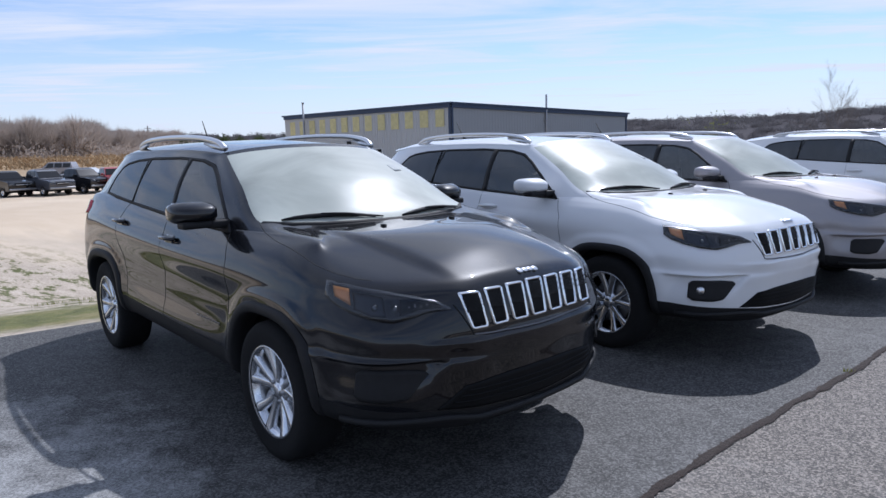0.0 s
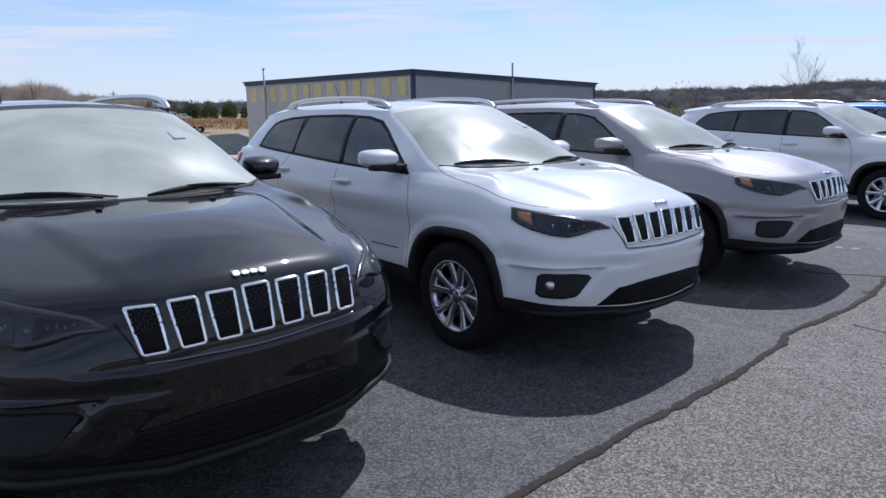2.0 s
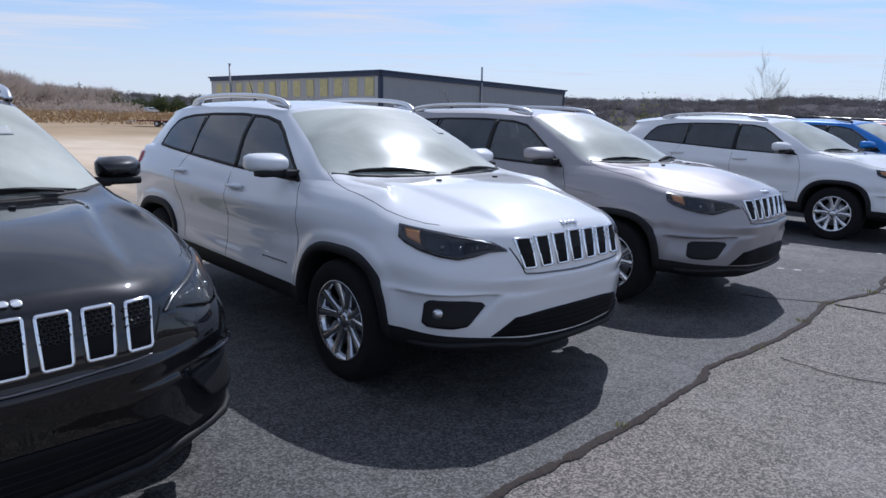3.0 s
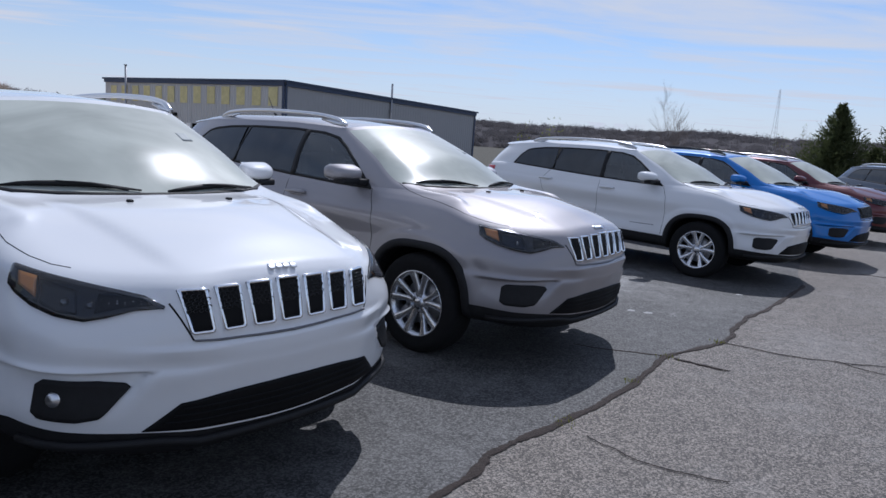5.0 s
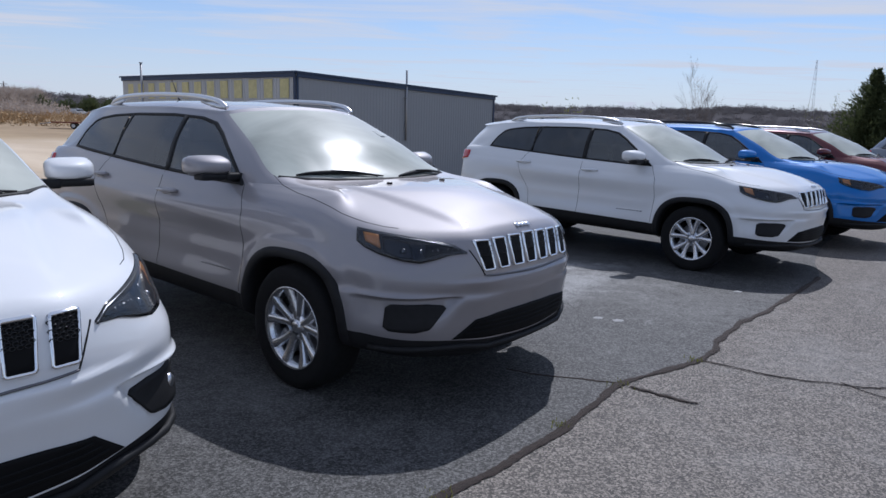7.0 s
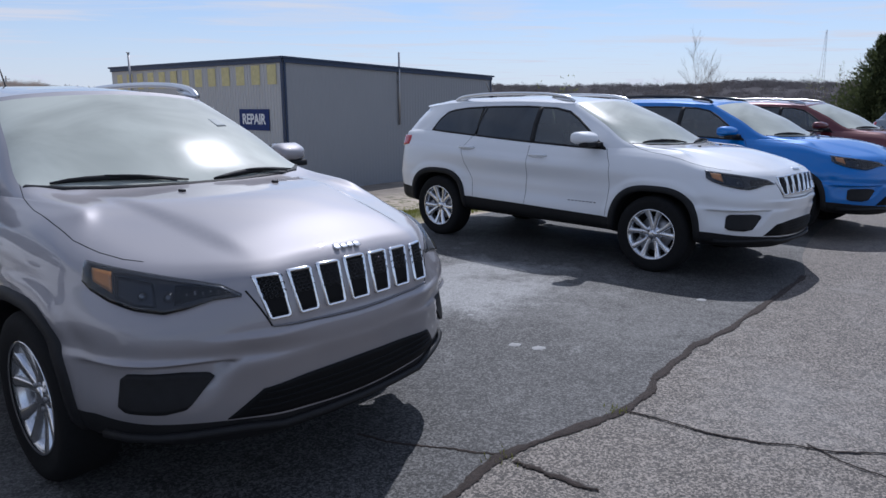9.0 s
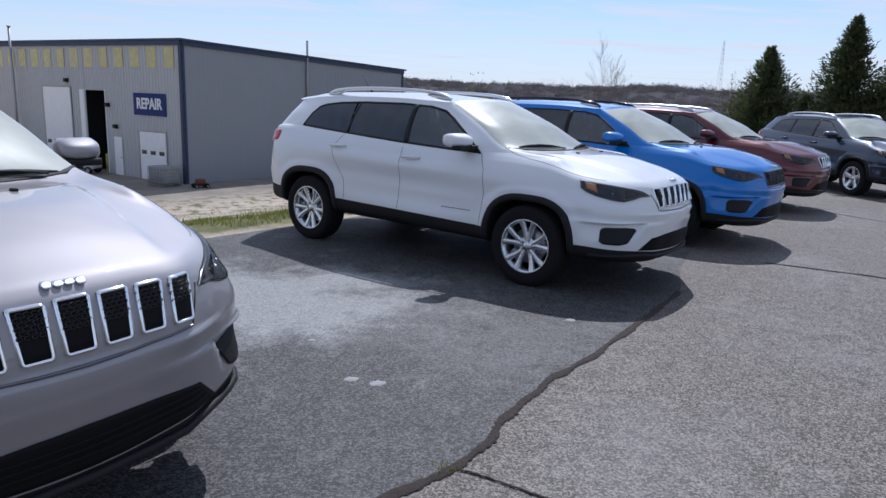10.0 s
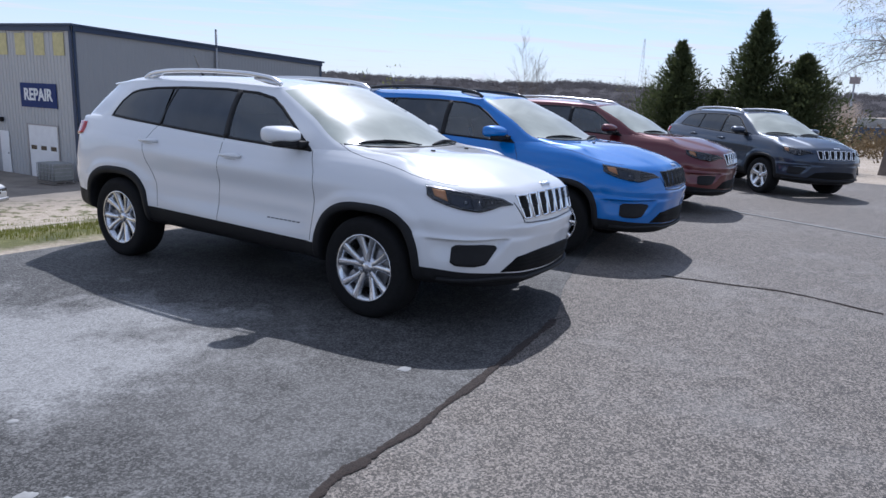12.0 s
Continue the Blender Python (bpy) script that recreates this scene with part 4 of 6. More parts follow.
def asphalt(name, dark, mid, light, dust, wash=None):
    """Worn tarmac with stones showing, each with its own shade; dust: how far pale patches go."""
    m = Mat(name, mid, .72)
    big, fine = m.noise(.55, 6, .65), m.noise(7, 5, .7)
    stones = None
    tone = []
    for scale in (108, 240):
        v = m.node("ShaderNodeTexVoronoi", Scale=scale)
        m.link(m.where(), v.inputs["Vector"])
        sep = m.node("ShaderNodeSeparateColor")
        m.link(v.outputs["Color"], sep.inputs[0])
        tone.append((sep.outputs[0], v.outputs["Distance"]))
    mixed = m.math("ADD", m.math("MULTIPLY", tone[0][0], .6), m.math("MULTIPLY", tone[1][0], .4))
    mixed = m.math("ADD", mixed, m.math("MULTIPLY", m.math("SUBTRACT", fine, .5), .35))
    stones = m.ramp(mixed, [(.24, dark), (.46, mid), (.64, light), (.84, tuple(min(1, c * 1.6) for c in light))])
    pale = m.math("MULTIPLY", m.ramp(m.math("ADD", m.math("MULTIPLY", big, .75), m.math("MULTIPLY", fine, .25)), [(.49, grey(0)), (.64, grey(1))]), dust)
    base = m.mix(pale, stones, (.31, .305, .295))
    for spot in wash or ():
        far = m.node("ShaderNodeVectorMath")
        far.operation = "DISTANCE"
        m.link(m.where(), far.inputs[0])
        far.inputs[1].default_value = spot
        ragged = m.math("ADD", far.outputs["Value"], m.math("MULTIPLY", m.math("SUBTRACT", m.noise(1.3, 8, .72), .5), 5.0))
        base = m.mix(m.math("MULTIPLY", m.ramp(m.math("DIVIDE", ragged, 3.0), [(.20, grey(.68)), (.50, grey(0))]), m.math("ADD", m.math("MULTIPLY", mixed, 1.1), .4)), base, (.34, .34, .335))
    m.color(base)
    m.bump(m.math("ADD", tone[0][0], m.math("MULTIPLY", fine, .6)), .55, .004)
    return m.m


ASPHALT = asphalt("asphalt_worn", (.024, .020, .0165), (.080, .068, .057), (.168, .145, .124), .22)
SEALED = asphalt("asphalt_sealed", (.011, .0108, .0105), (.036, .035, .0345), (.084, .082, .080), .20, [(4.9, 8.6, 0), (-2.6, 1.7, 0)])
TAR = varied("crack_filler", (.042, .030, .0245), .9, 45, .5, 0, .8)
rows = []
for i in range(67):
    t = -40 + i
    e = EDGE_P + EDGE_U * (t + 1) + EDGE_N * (.10 * noise.noise((t * .9, 0, 0)) - .02)
    f = e - EDGE_N * 70
    rows.append([e + Vector((0, 0, -.10)), Vector((e.x, e.y, 0)), Vector((f.x, f.y, 0))])
lot = from_grid(rows)
bmesh.ops.recalc_face_normals(lot, faces=lot.faces)
tagged(finish("pavement", lot, ASPHALT, None, "", False), "worn grey asphalt parking lot with stones showing", "pavement", "", "structure")

CRACK = [(-9.0, -5.6), (-4, -1.9), (-1.2, .35), (.3, 1.62), (.62, 1.92), (1.04, 2.29), (1.4, 2.59), (1.89, 2.99), (2.21, 3.23), (3.02, 3.92), (3.24, 4.19), (3.91, 4.64), (4.58, 5.22), (4.98, 5.62), (5.68, 5.97), (6.02, 6.33), (6.39, 6.69), (6.87, 7.05), (7.7, 7.73), (8.35, 8.3), (9.0, 9.2), (10.2, 10.5), (12, 12.1), (15, 14.6), (20, 18.3)]
rows = []
for p in curve_through([(x, y, 0) for x, y in CRACK], 5):
    d = edge_d(p.x, p.y)
    q = p - EDGE_N * (d + .03)
    rows.append([Vector((p.x, p.y, .003)) + (q - p) * k / 6 for k in range(7)])
sealed = from_grid([[Vector((v.x, v.y, .004)) for v in r] for r in rows])
bmesh.ops.recalc_face_normals(sealed, faces=sealed.faces)
tagged(finish("pavement_sealed", sealed, SEALED, None, "", False), "darker sealed asphalt strip under the parked vehicles", "pavement", "", "structure")


def crack(points, width, seed):
    """A filled crack with ragged edges."""
    rows = []
    fine = curve_through([(x, y, 0) for x, y in points], 54)
    for i, p in enumerate(fine):
        d = (fine[min(i + 1, len(fine) - 1)] - fine[max(i - 1, 0)]).normalized()
        q = Vector((-d.y, d.x, 0))
        off = .022 * noise.noise((i * .045, seed, 0)) + .008 * noise.noise((i * .35, seed, 4))
        w = width * (.55 + .45 * noise.noise((i * .06, seed, 9)) + .30 * noise.noise((i * .47, seed, 2)))
        w = max(w, width * .2)
        c = p + q * off
        rows.append([c - q * w / 2 + Vector((0, 0, .005)), c - q * w * .35 + Vector((0, 0, .009)), c + q * w * .3 + Vector((0, 0, .008)), c + q * w / 2 + Vector((0, 0, .005))])
    bm = from_grid(rows)
    bmesh.ops.recalc_face_normals(bm, faces=bm.faces)
    return bm


lab = "ragged brown crack filled with old tar"
for n, (pts, w) in enumerate([(CRACK[2:20], .085), ([(5.67, 5.93), (6.0, 5.62), (6.3, 5.47), (6.79, 5.30), (7.4, 5.0)], .020), ([(5.0, 5.56), (5.12, 5.42), (5.26, 5.28)], .05), ([(10.0, 9.2), (10.4, 8.82), (10.76, 8.45), (11.0, 7.8)], .05), ([(3.78, 4.33), (3.86, 4.15), (3.99, 3.97), (4.25, 3.8)], .010), ([(6.3, 5.5), (6.45, 5.2), (6.9, 4.9)], .012), ([(4.98, 5.6), (4.6, 5.75), (4.35, 5.9)], .02)]):
    tagged(finish("crack", crack(pts, w, n * 7.3), TAR), lab, "crack", "cracks in the lot", "structure")


def blob(x, y, r, z, seed, squash=1.0):
    bm = bmesh.new()
    ring = [bm.verts.new((x + math.cos(a) * r * squash * (1 + .5 * noise.noise((math.cos(a) * 2, math.sin(a) * 2, seed))), y + math.sin(a) * r * (1 + .5 * noise.noise((math.cos(a) * 2 + 5, math.sin(a) * 2, seed))), z)) for a in [2 * math.pi * k / 18 for k in range(18)]]
    top = [bm.verts.new((x + (v.co.x - x) * .8, y + (v.co.y - y) * .8, z + .003)) for v in ring]
    for k in range(18):
        bm.faces.new([ring[k], ring[(k + 1) % 18], top[(k + 1) % 18], top[k]])
    bm.faces.new(top)
    return bm


SPLASH = varied("dry_splash", (.30, .30, .295), .9, 18, .2)
for k, (x, y, r) in enumerate([(5.36, 6.95, .032), (5.49, 6.87, .036), (7.05, 7.72, .03), (5.2, 7.6, .02)]):
    tagged(finish("splash", blob(x, y, r, .005, k * 3.1, 1.3), SPLASH), "pale dried splash on the asphalt", "stain", "dried splashes", "structure")
line = box((.10, 2.9, .003), (14.2, 11.2, .0055), pose(0, 0, 0, 0, 0, 12))
tagged(finish("bay_line", line, varied("worn_line_paint", (.20, .20, .195), .9, 40, .45), None, "", False), "worn pale bay line painted on the asphalt", "marking", "", "structure")

# grass blades along the bank
rng = random.Random(5)
GREEN = varied("grass_blade", (.18, .17, .052), .9, 1.5, .6, Specular_IOR_Level=0.1)
let_through(GREEN, (.22, .24, .055), .35)


def blades(name, spots, size, label):
    v, f = [], []
    for x, y, z in spots:
        h, a, b = size * rng.uniform(.5, 1.3), rng.uniform(0, 6.28), rng.uniform(-.5, .5)
        w = .0025 + h * .05
        dx, dy = math.cos(a) * w, math.sin(a) * w
        k = len(v)
        v += [(x - dx, y - dy, z), (x + dx, y + dy, z), (x + dy * 4 * b + h * .3 * b, y - dx * 4 * b, z + h)]
        f.append((k, k + 1, k + 2))
    me = bpy.data.meshes.new(name)
    me.from_pydata(v, [], f)
    me.materials.append(GREEN)
    tagged(new(name, me), label, "grass", "", "stuff")


spots = []
for _ in range(70000):
    t, d = rng.uniform(-12, 24), rng.choice((rng.uniform(.35, 1.9), rng.uniform(.35, 1.9), rng.uniform(.35, 6.0)))
    p = EDGE_P + EDGE_U * t + EDGE_N * d
    if noise.noise((p.x * .8, p.y * .8, 3)) > (-.12 if .5 < d < 1.6 else .16):
        spots.append((p.x, p.y, ground_z(p.x, p.y) - .01))
blades("grass", spots, .055, "short patchy spring grass on the bank")
spots = []
for x, y, r in ((3.72, 4.50, .05), (4.95, 5.58, .04), (4.42, 5.10, .03), (5.62, 5.95, .03), (2.4, 3.4, .02)):
    for _ in range(26):
        spots.append((x + rng.gauss(0, r), y + rng.gauss(0, r), .006))
blades("weeds", spots, .022, "small weeds growing in the crack")

# ---- repair workshop ----
WA, WB, WC = Vector((1.01, 46.52, 0)), Vector((17.1, 60.5, 0)), Vector((-14.2, 64.05, 0))
WU, WV = (WC - WA).normalized(), (WB - WA).normalized()
WN = Vector((WU.y, -WU.x, 0))
WN = -WN if WN.dot(-WA) < 0 else WN  # outward from the striped wall
VN = Vector((WV.y, -WV.x, 0))
VN = -VN if VN.dot(WA - WC) < 0 else VN
LEN_U, LEN_V = (WC - WA).length, (WB - WA).length
BASE = YARD - .15
SIDING = Mat("ribbed_siding", (.36, .37, .38), .5, .1)
SIDING.color(SIDING.mix(SIDING.math("MULTIPLY", SIDING.noise(.7, 5, .7), .5), (.46, .465, .465), (.34, .345, .345)))
SIDING = SIDING.m
# side and back walls: a darker, bluer tone than the striped wall
SIDING_B = Mat("darker_siding", (.25, .28, .32), .55, .1)
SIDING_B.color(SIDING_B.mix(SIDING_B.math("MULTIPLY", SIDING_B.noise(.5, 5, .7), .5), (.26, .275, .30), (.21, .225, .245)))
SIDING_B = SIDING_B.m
NAVY = varied("navy_trim", (.012, .030, .075), .5, 4, .25)
YELLOW = varied("faded_yellow", (.54, .49, .25), .7, 3, .22)
DOOR_WHITE = varied("white_door", (.78, .78, .78), .5, 2.5, .08)
WINDOW_DARK = Mat("dark_glass", (.01, .012, .014), .08).m
workshop = new("workshop")
workshop.location = (WA.x, WA.y, BASE)
tagged(workshop, "grey metal repair workshop with yellow striped fascia", "building")


def wall_point(along_u, z, out=0.0, side="u"):
    """A place on a wall, in the workshop's own axes."""
    u, n = (WU, WN) if side == "u" else (WV, VN)
    p = u * along_u + n * out
    return Vector((p.x, p.y, z - BASE))


def eave(s, side):
    return 4.45 + .2 * s / LEN_U if side == "u" else 4.45 - .42 * s / LEN_V


def ribbed(side, length, holes=(), pitch=.30, rib=.035, mat=None):
    """A wall of ribbed sheet, left open where the holes (from, to, low, high) are."""
    cuts = [0.0, length]
    s = 0.0
    xs = []
    while s < length:
        xs += [(s, 0), (s + pitch * .55, 0), (s + pitch * .65, rib), (s + pitch * .9, rib)]
        s += pitch
    xs.append((length, 0))
    for a, b, lo, hi in holes:
        xs += [(a, 0), (b, 0)]
    xs = sorted(x for x in xs if x[0] <= length)
    bm = bmesh.new()
    for (s0, o0), (s1, o1) in zip(xs, xs[1:]):
        if s1 - s0 < 1e-4:
            continue
        m = (s0 + s1) / 2
        spans = [(BASE, None)]
        for a, b, lo, hi in holes:
            if a < m < b:
                spans = ([(BASE, lo)] if lo > BASE + .01 else []) + [(hi, None)]
        for lo, hi in spans:
            top0, top1 = (eave(s0, side), eave(s1, side)) if hi is None else (hi, hi)
            bm.faces.new([bm.verts.new(wall_point(s0, lo, o0, side)), bm.verts.new(wall_point(s1, lo, o1, side)), bm.verts.new(wall_point(s1, top1, o1, side)), bm.verts.new(wall_point(s0, top0, o0, side))])
    bmesh.ops.remove_doubles(bm, verts=bm.verts, dist=1e-4)
    bmesh.ops.recalc_face_normals(bm, faces=bm.faces)
    return part("wall", bm, mat, workshop, "", False)


def slab(name, side, s0, s1, z0, z1, out0, out1, mat, parent=None, label="", bevel=0.0):
    """A board on a wall, from out0 to out1 before it."""
    bm = bmesh.new()
    vs = [bm.verts.new(wall_point(s, z, o, side)) for o in (out0, out1) for s, z in ((s0, z0), (s1, z0), (s1, z1), (s0, z1))]
    for q in ((0, 1, 2, 3), (4, 5, 6, 7), (0, 1, 5, 4), (1, 2, 6, 5), (2, 3, 7, 6), (3, 0, 4, 7)):
        bm.faces.new([vs[i] for i in q])
    bmesh.ops.recalc_face_normals(bm, faces=bm.faces)
    return part(name, bm, mat, parent or workshop, label, False)


ribbed("u", LEN_U, [(8.07, 10.45, BASE, 1.48)], mat=SIDING)
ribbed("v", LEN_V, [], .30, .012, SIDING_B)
bm = bmesh.new()
c4 = [(0, 0), (LEN_U, 0), (LEN_U, LEN_V), (0, LEN_V)]
lo = [bm.verts.new(Vector((WU * a + WV * b).to_tuple()) + Vector((0, 0, 0))) for a, b in c4]
hi = [bm.verts.new((v.co.x, v.co.y, 4.45 + .2 * a / LEN_U - .42 * b / LEN_V - BASE)) for v, (a, b) in zip(lo, c4)]
for i in (1, 2):
    bm.faces.new([lo[i], lo[(i + 1) % 4], hi[(i + 1) % 4], hi[i]])
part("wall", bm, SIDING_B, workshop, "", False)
bm = bmesh.new()
vs = [bm.verts.new((p.x, p.y, 4.47 + .2 * a / LEN_U - .42 * b / LEN_V - BASE)) for a, b in ((-.2, -.2), (LEN_U + .2, -.2), (LEN_U + .2, LEN_V + .2), (-.2, LEN_V + .2)) for p in [WU * a + WV * b]]
top = bm.faces.new(vs)
r = bmesh.ops.extrude_face_region(bm, geom=[top])
bmesh.ops.translate(bm, verts=[v for v in r["geom"] if isinstance(v, bmesh.types.BMVert)], vec=(0, 0, .12))
bmesh.ops.recalc_face_normals(bm, faces=bm.faces)
part("roof", bm, NAVY, workshop, "navy metal roof edge", False)
# trims follow the eaves
for side, ln in (("u", LEN_U), ("v", LEN_V)):
    bm = bmesh.new()
    vs = [bm.verts.new(wall_point(s, eave(s, side) + dz, o, side)) for o in (.04, .13) for s, dz in ((0, -.24), (ln, -.24), (ln, .03), (0, .03))]
    for q in ((0, 1, 2, 3), (4, 5, 6, 7), (0, 1, 5, 4), (1, 2, 6, 5), (2, 3, 7, 6), (3, 0, 4, 7)):
        bm.faces.new([vs[i] for i in q])
    bmesh.ops.recalc_face_normals(bm, faces=bm.faces)
    part("fascia", bm, NAVY, workshop, "navy fascia strip", False)
slab("corner_trim", "u", -.02, .22, BASE, 4.3, .04, .075, NAVY, None, "navy corner trim")
slab("corner_trim", "v", .0, .16, BASE, 4.3, .02, .055, NAVY, None, "navy corner trim")
slab("corner_trim", "v", LEN_V - .2, LEN_V, BASE, 3.9, .02, .055, NAVY, None, "navy corner trim")
s = .69
while s + .93 < LEN_U:
    slab("stripe", "u", s, s + .93, 2.94, 4.14, .037, .045, YELLOW, None, "faded yellow panel")
    s += 1.715
# doors
# near-black sheet deep in the bay, its colour standing for the unlit interior
d = slab("open_doorway", "u", 8.07, 10.45, BASE, 1.48, -4.0, -3.9, DARK)
for a, b in ((8.0, 8.07), (10.45, 10.52)):
    slab("jamb", "u", a, b, BASE, 1.55, -.05, .06, DOOR_WHITE)
slab("door_track", "u", 10.55, 11.03, BASE, 1.5, .04, .07, DOOR_WHITE)
# added sheets close the bay, its darkness put into their colour
slab("bay_shade_side", "u", 7.9, 8.0, BASE, 1.48, -4.0, -.02, DARK)
slab("bay_shade_side", "u", 10.55, 10.65, BASE, 1.48, -4.0, -.02, DARK)
slab("bay_shade_top", "u", 8.0, 10.55, 1.6, 1.7, -4.0, -.02, DARK)
RUST = varied("rust_red", (.16, .03, .02), .7, 6, .4)
slab("stored_machine", "u", 8.5, 9.6, BASE, -1.7, -2.6, -1.6, RUST, None, "rust red machine inside the open bay")


def overhead(s0, s1, top, win=0, rows=4):
    door = slab("overhead_door", "u", s0, s1, BASE, top, .036, .05, DOOR_WHITE, None, "white sectional overhead door")
    h = (top - YARD) / rows
    for k in range(rows):
        slab("door_panel", "u", s0 + .05, s1 - .05, YARD + h * k + .025, YARD + h * (k + 1) - .025, .05, .062, DOOR_WHITE, door)
    for k in range(win):
        m = s0 + (s1 - s0) * (k + .5) / win
        slab("door_window", "u", m - .26, m + .26, -2.30, -2.06, .062, .068, WINDOW_DARK, door, "small dark door window")
    for a, b, lo, hi in ((s0 - .09, s0, BASE, top + .08), (s1, s1 + .09, BASE, top + .08), (s0, s1, top, top + .08)):
        slab("door_frame", "u", a, b, lo, hi, .036, .075, STEEL, door)


overhead(1.76, 4.45, -.92, 3, 3)
overhead(12.2, 15.8, 1.6, 4, 6)
man = slab("service_door", "u", 6.39, 7.26, BASE, -1.41, .036, .07, DOOR_WHITE, None, "plain white service door")
slab("door_knob", "u", 6.46, 6.54, -2.75, -2.67, .07, .12, STEEL, man)
sign = slab("repair_sign", "u", 1.61, 4.87, .08, 1.42, .037, .07, varied("sign_blue", (.008, .028, .13), .5, 3, .15, Specular_IOR_Level=.2), workshop, "blue sign lettered REPAIR in white")
cu = bpy.data.curves.new("letters", "FONT")
cu.body, cu.size, cu.extrude, cu.offset = "REPAIR", .82, .01, .022
cu.align_x, cu.align_y = "CENTER", "CENTER"
tmp = new("letters_tmp", cu)
me = bpy.data.meshes.new_from_object(tmp.evaluated_get(bpy.context.evaluated_depsgraph_get()))
bpy.data.objects.remove(tmp)
me.materials.clear()
me.materials.append(varied("sign_white", (.75, .76, .76), .5, 8, .08))
letters = new("letters", me)
letters.parent = sign
xa, za = -WU, Vector((0, 0, 1))
ya = WN
lm = Matrix((xa, za, ya)).transposed().to_4x4()
letters.matrix_local = Matrix.Translation(wall_point(3.26, .76, .082)) @ lm @ Matrix.Diagonal((1.0, 1.12, 1, 1))
for s, z in ((12.45, 2.1), (6.9, -.72), (7.7, .62)):
    lp = slab("wall_lamp", "u", s - .14, s + .14, z - .14, z + .10, .04, .26, PLASTIC, None, "dark wall lamp")
    slab("lamp_glass", "u", s - .10, s + .10, z - .18, z - .14, .08, .22, STEEL, lp)
slab("meter_box", "u", 11.3, 11.7, -2.2, -1.7, .037, .16, STEEL, None, "small grey meter box")
pipe = tube_along([wall_point(10.05, .3, .10, "v"), wall_point(10.05, 2.6, .10, "v"), wall_point(10.05, 5.4, .10, "v")], .075, 10)
pp = part("vent_pipe", pipe, STEEL, workshop, "galvanised vent pipe")
part("pipe_bracket", box((.3, .3, .06), wall_point(10.05, 3.4, .08, "v")), STEEL, pp)


def pole(x, y, z0, z1, r, label, name="pole"):
    p = new(name)
    p.location = (x, y, z0)
    tagged(p, label, "pole")
    part("shaft", tube_along([(0, 0, 0), (0, 0, (z1 - z0) * .5), (0, 0, z1 - z0)], [r, r * .9, r * .8], 10), STEEL, p)
    part("cap", box((r * 2.4, r * 2.4, .06), (0, 0, z1 - z0), None, .01), STEEL, p)
    return p


pole(-11.75, 60.4, YARD, 5.7, .10, "plain grey metal pole beside the workshop", "metal_pole")


# ---- yard things ----
def put_at(ob, x, y, z, turn, label, category, group=""):
    ob.matrix_basis = pose(x, y, z, 0, 0, turn)
    return tagged(ob, label, category, group)


def profile_body(points, width, taper, bevel=.03, from_z=None):
    """A body from its side outline (x, z), narrowing above from_z."""
    bm = bmesh.new()
    n = len(points)
    rows = []
    for y in (-1, -.86, -.4, .4, .86, 1):
        k = 1.0 if abs(y) < .9 else .985
        row = []
        for x, z in points:
            w = width / 2
            if from_z is not None and z > from_z:
                w -= (z - from_z) * taper
            row.append(bm.verts.new((x * k, y * w, z - (.02 if abs(y) > .9 and z > .5 else 0))))
        rows.append(row)
    for a, b in zip(rows, rows[1:]):
        for i in range(n):
            bm.faces.new([a[i], a[(i + 1) % n], b[(i + 1) % n], b[i]])
    bm.faces.new(rows[0])
    bm.faces.new(rows[-1])
    bmesh.ops.recalc_face_normals(bm, faces=bm.faces)
    sharp = [e for e in bm.edges if len(e.link_faces) == 2 and e.calc_face_angle(0) > .5]
    bmesh.ops.bevel(bm, geom=sharp, offset=.05, segments=2, profile=.6, affect="EDGES", clamp_overlap=True)
    bmesh.ops.triangulate(bm, faces=[f for f in bm.faces if len(f.verts) > 4])
    bmesh.ops.recalc_face_normals(bm, faces=bm.faces)
    return bm


def small_wheel(parent, x, y, r, rim_mat):
    w = new("wheel")
    w.parent = parent
    w.location = (x, y, r)
    w.rotation_euler = (0, 0, 0 if y > 0 else math.pi)
    part("tyre", lathe([(r * .6, -.11), (r * .92, -.12), (r, -.09), (r, .09), (r * .92, .12), (r * .6, .11)], 24), RUBBER, w)
    part("rim", lathe([(r * .62, .10), (r * .55, .07), (r * .25, .09), (r * .2, .11), (.001, .11)], 20), rim_mat, w)
    return w


FAR_GLASS = Mat("far_glass", (.012, .013, .015), .12, Specular_IOR_Level=.3).m


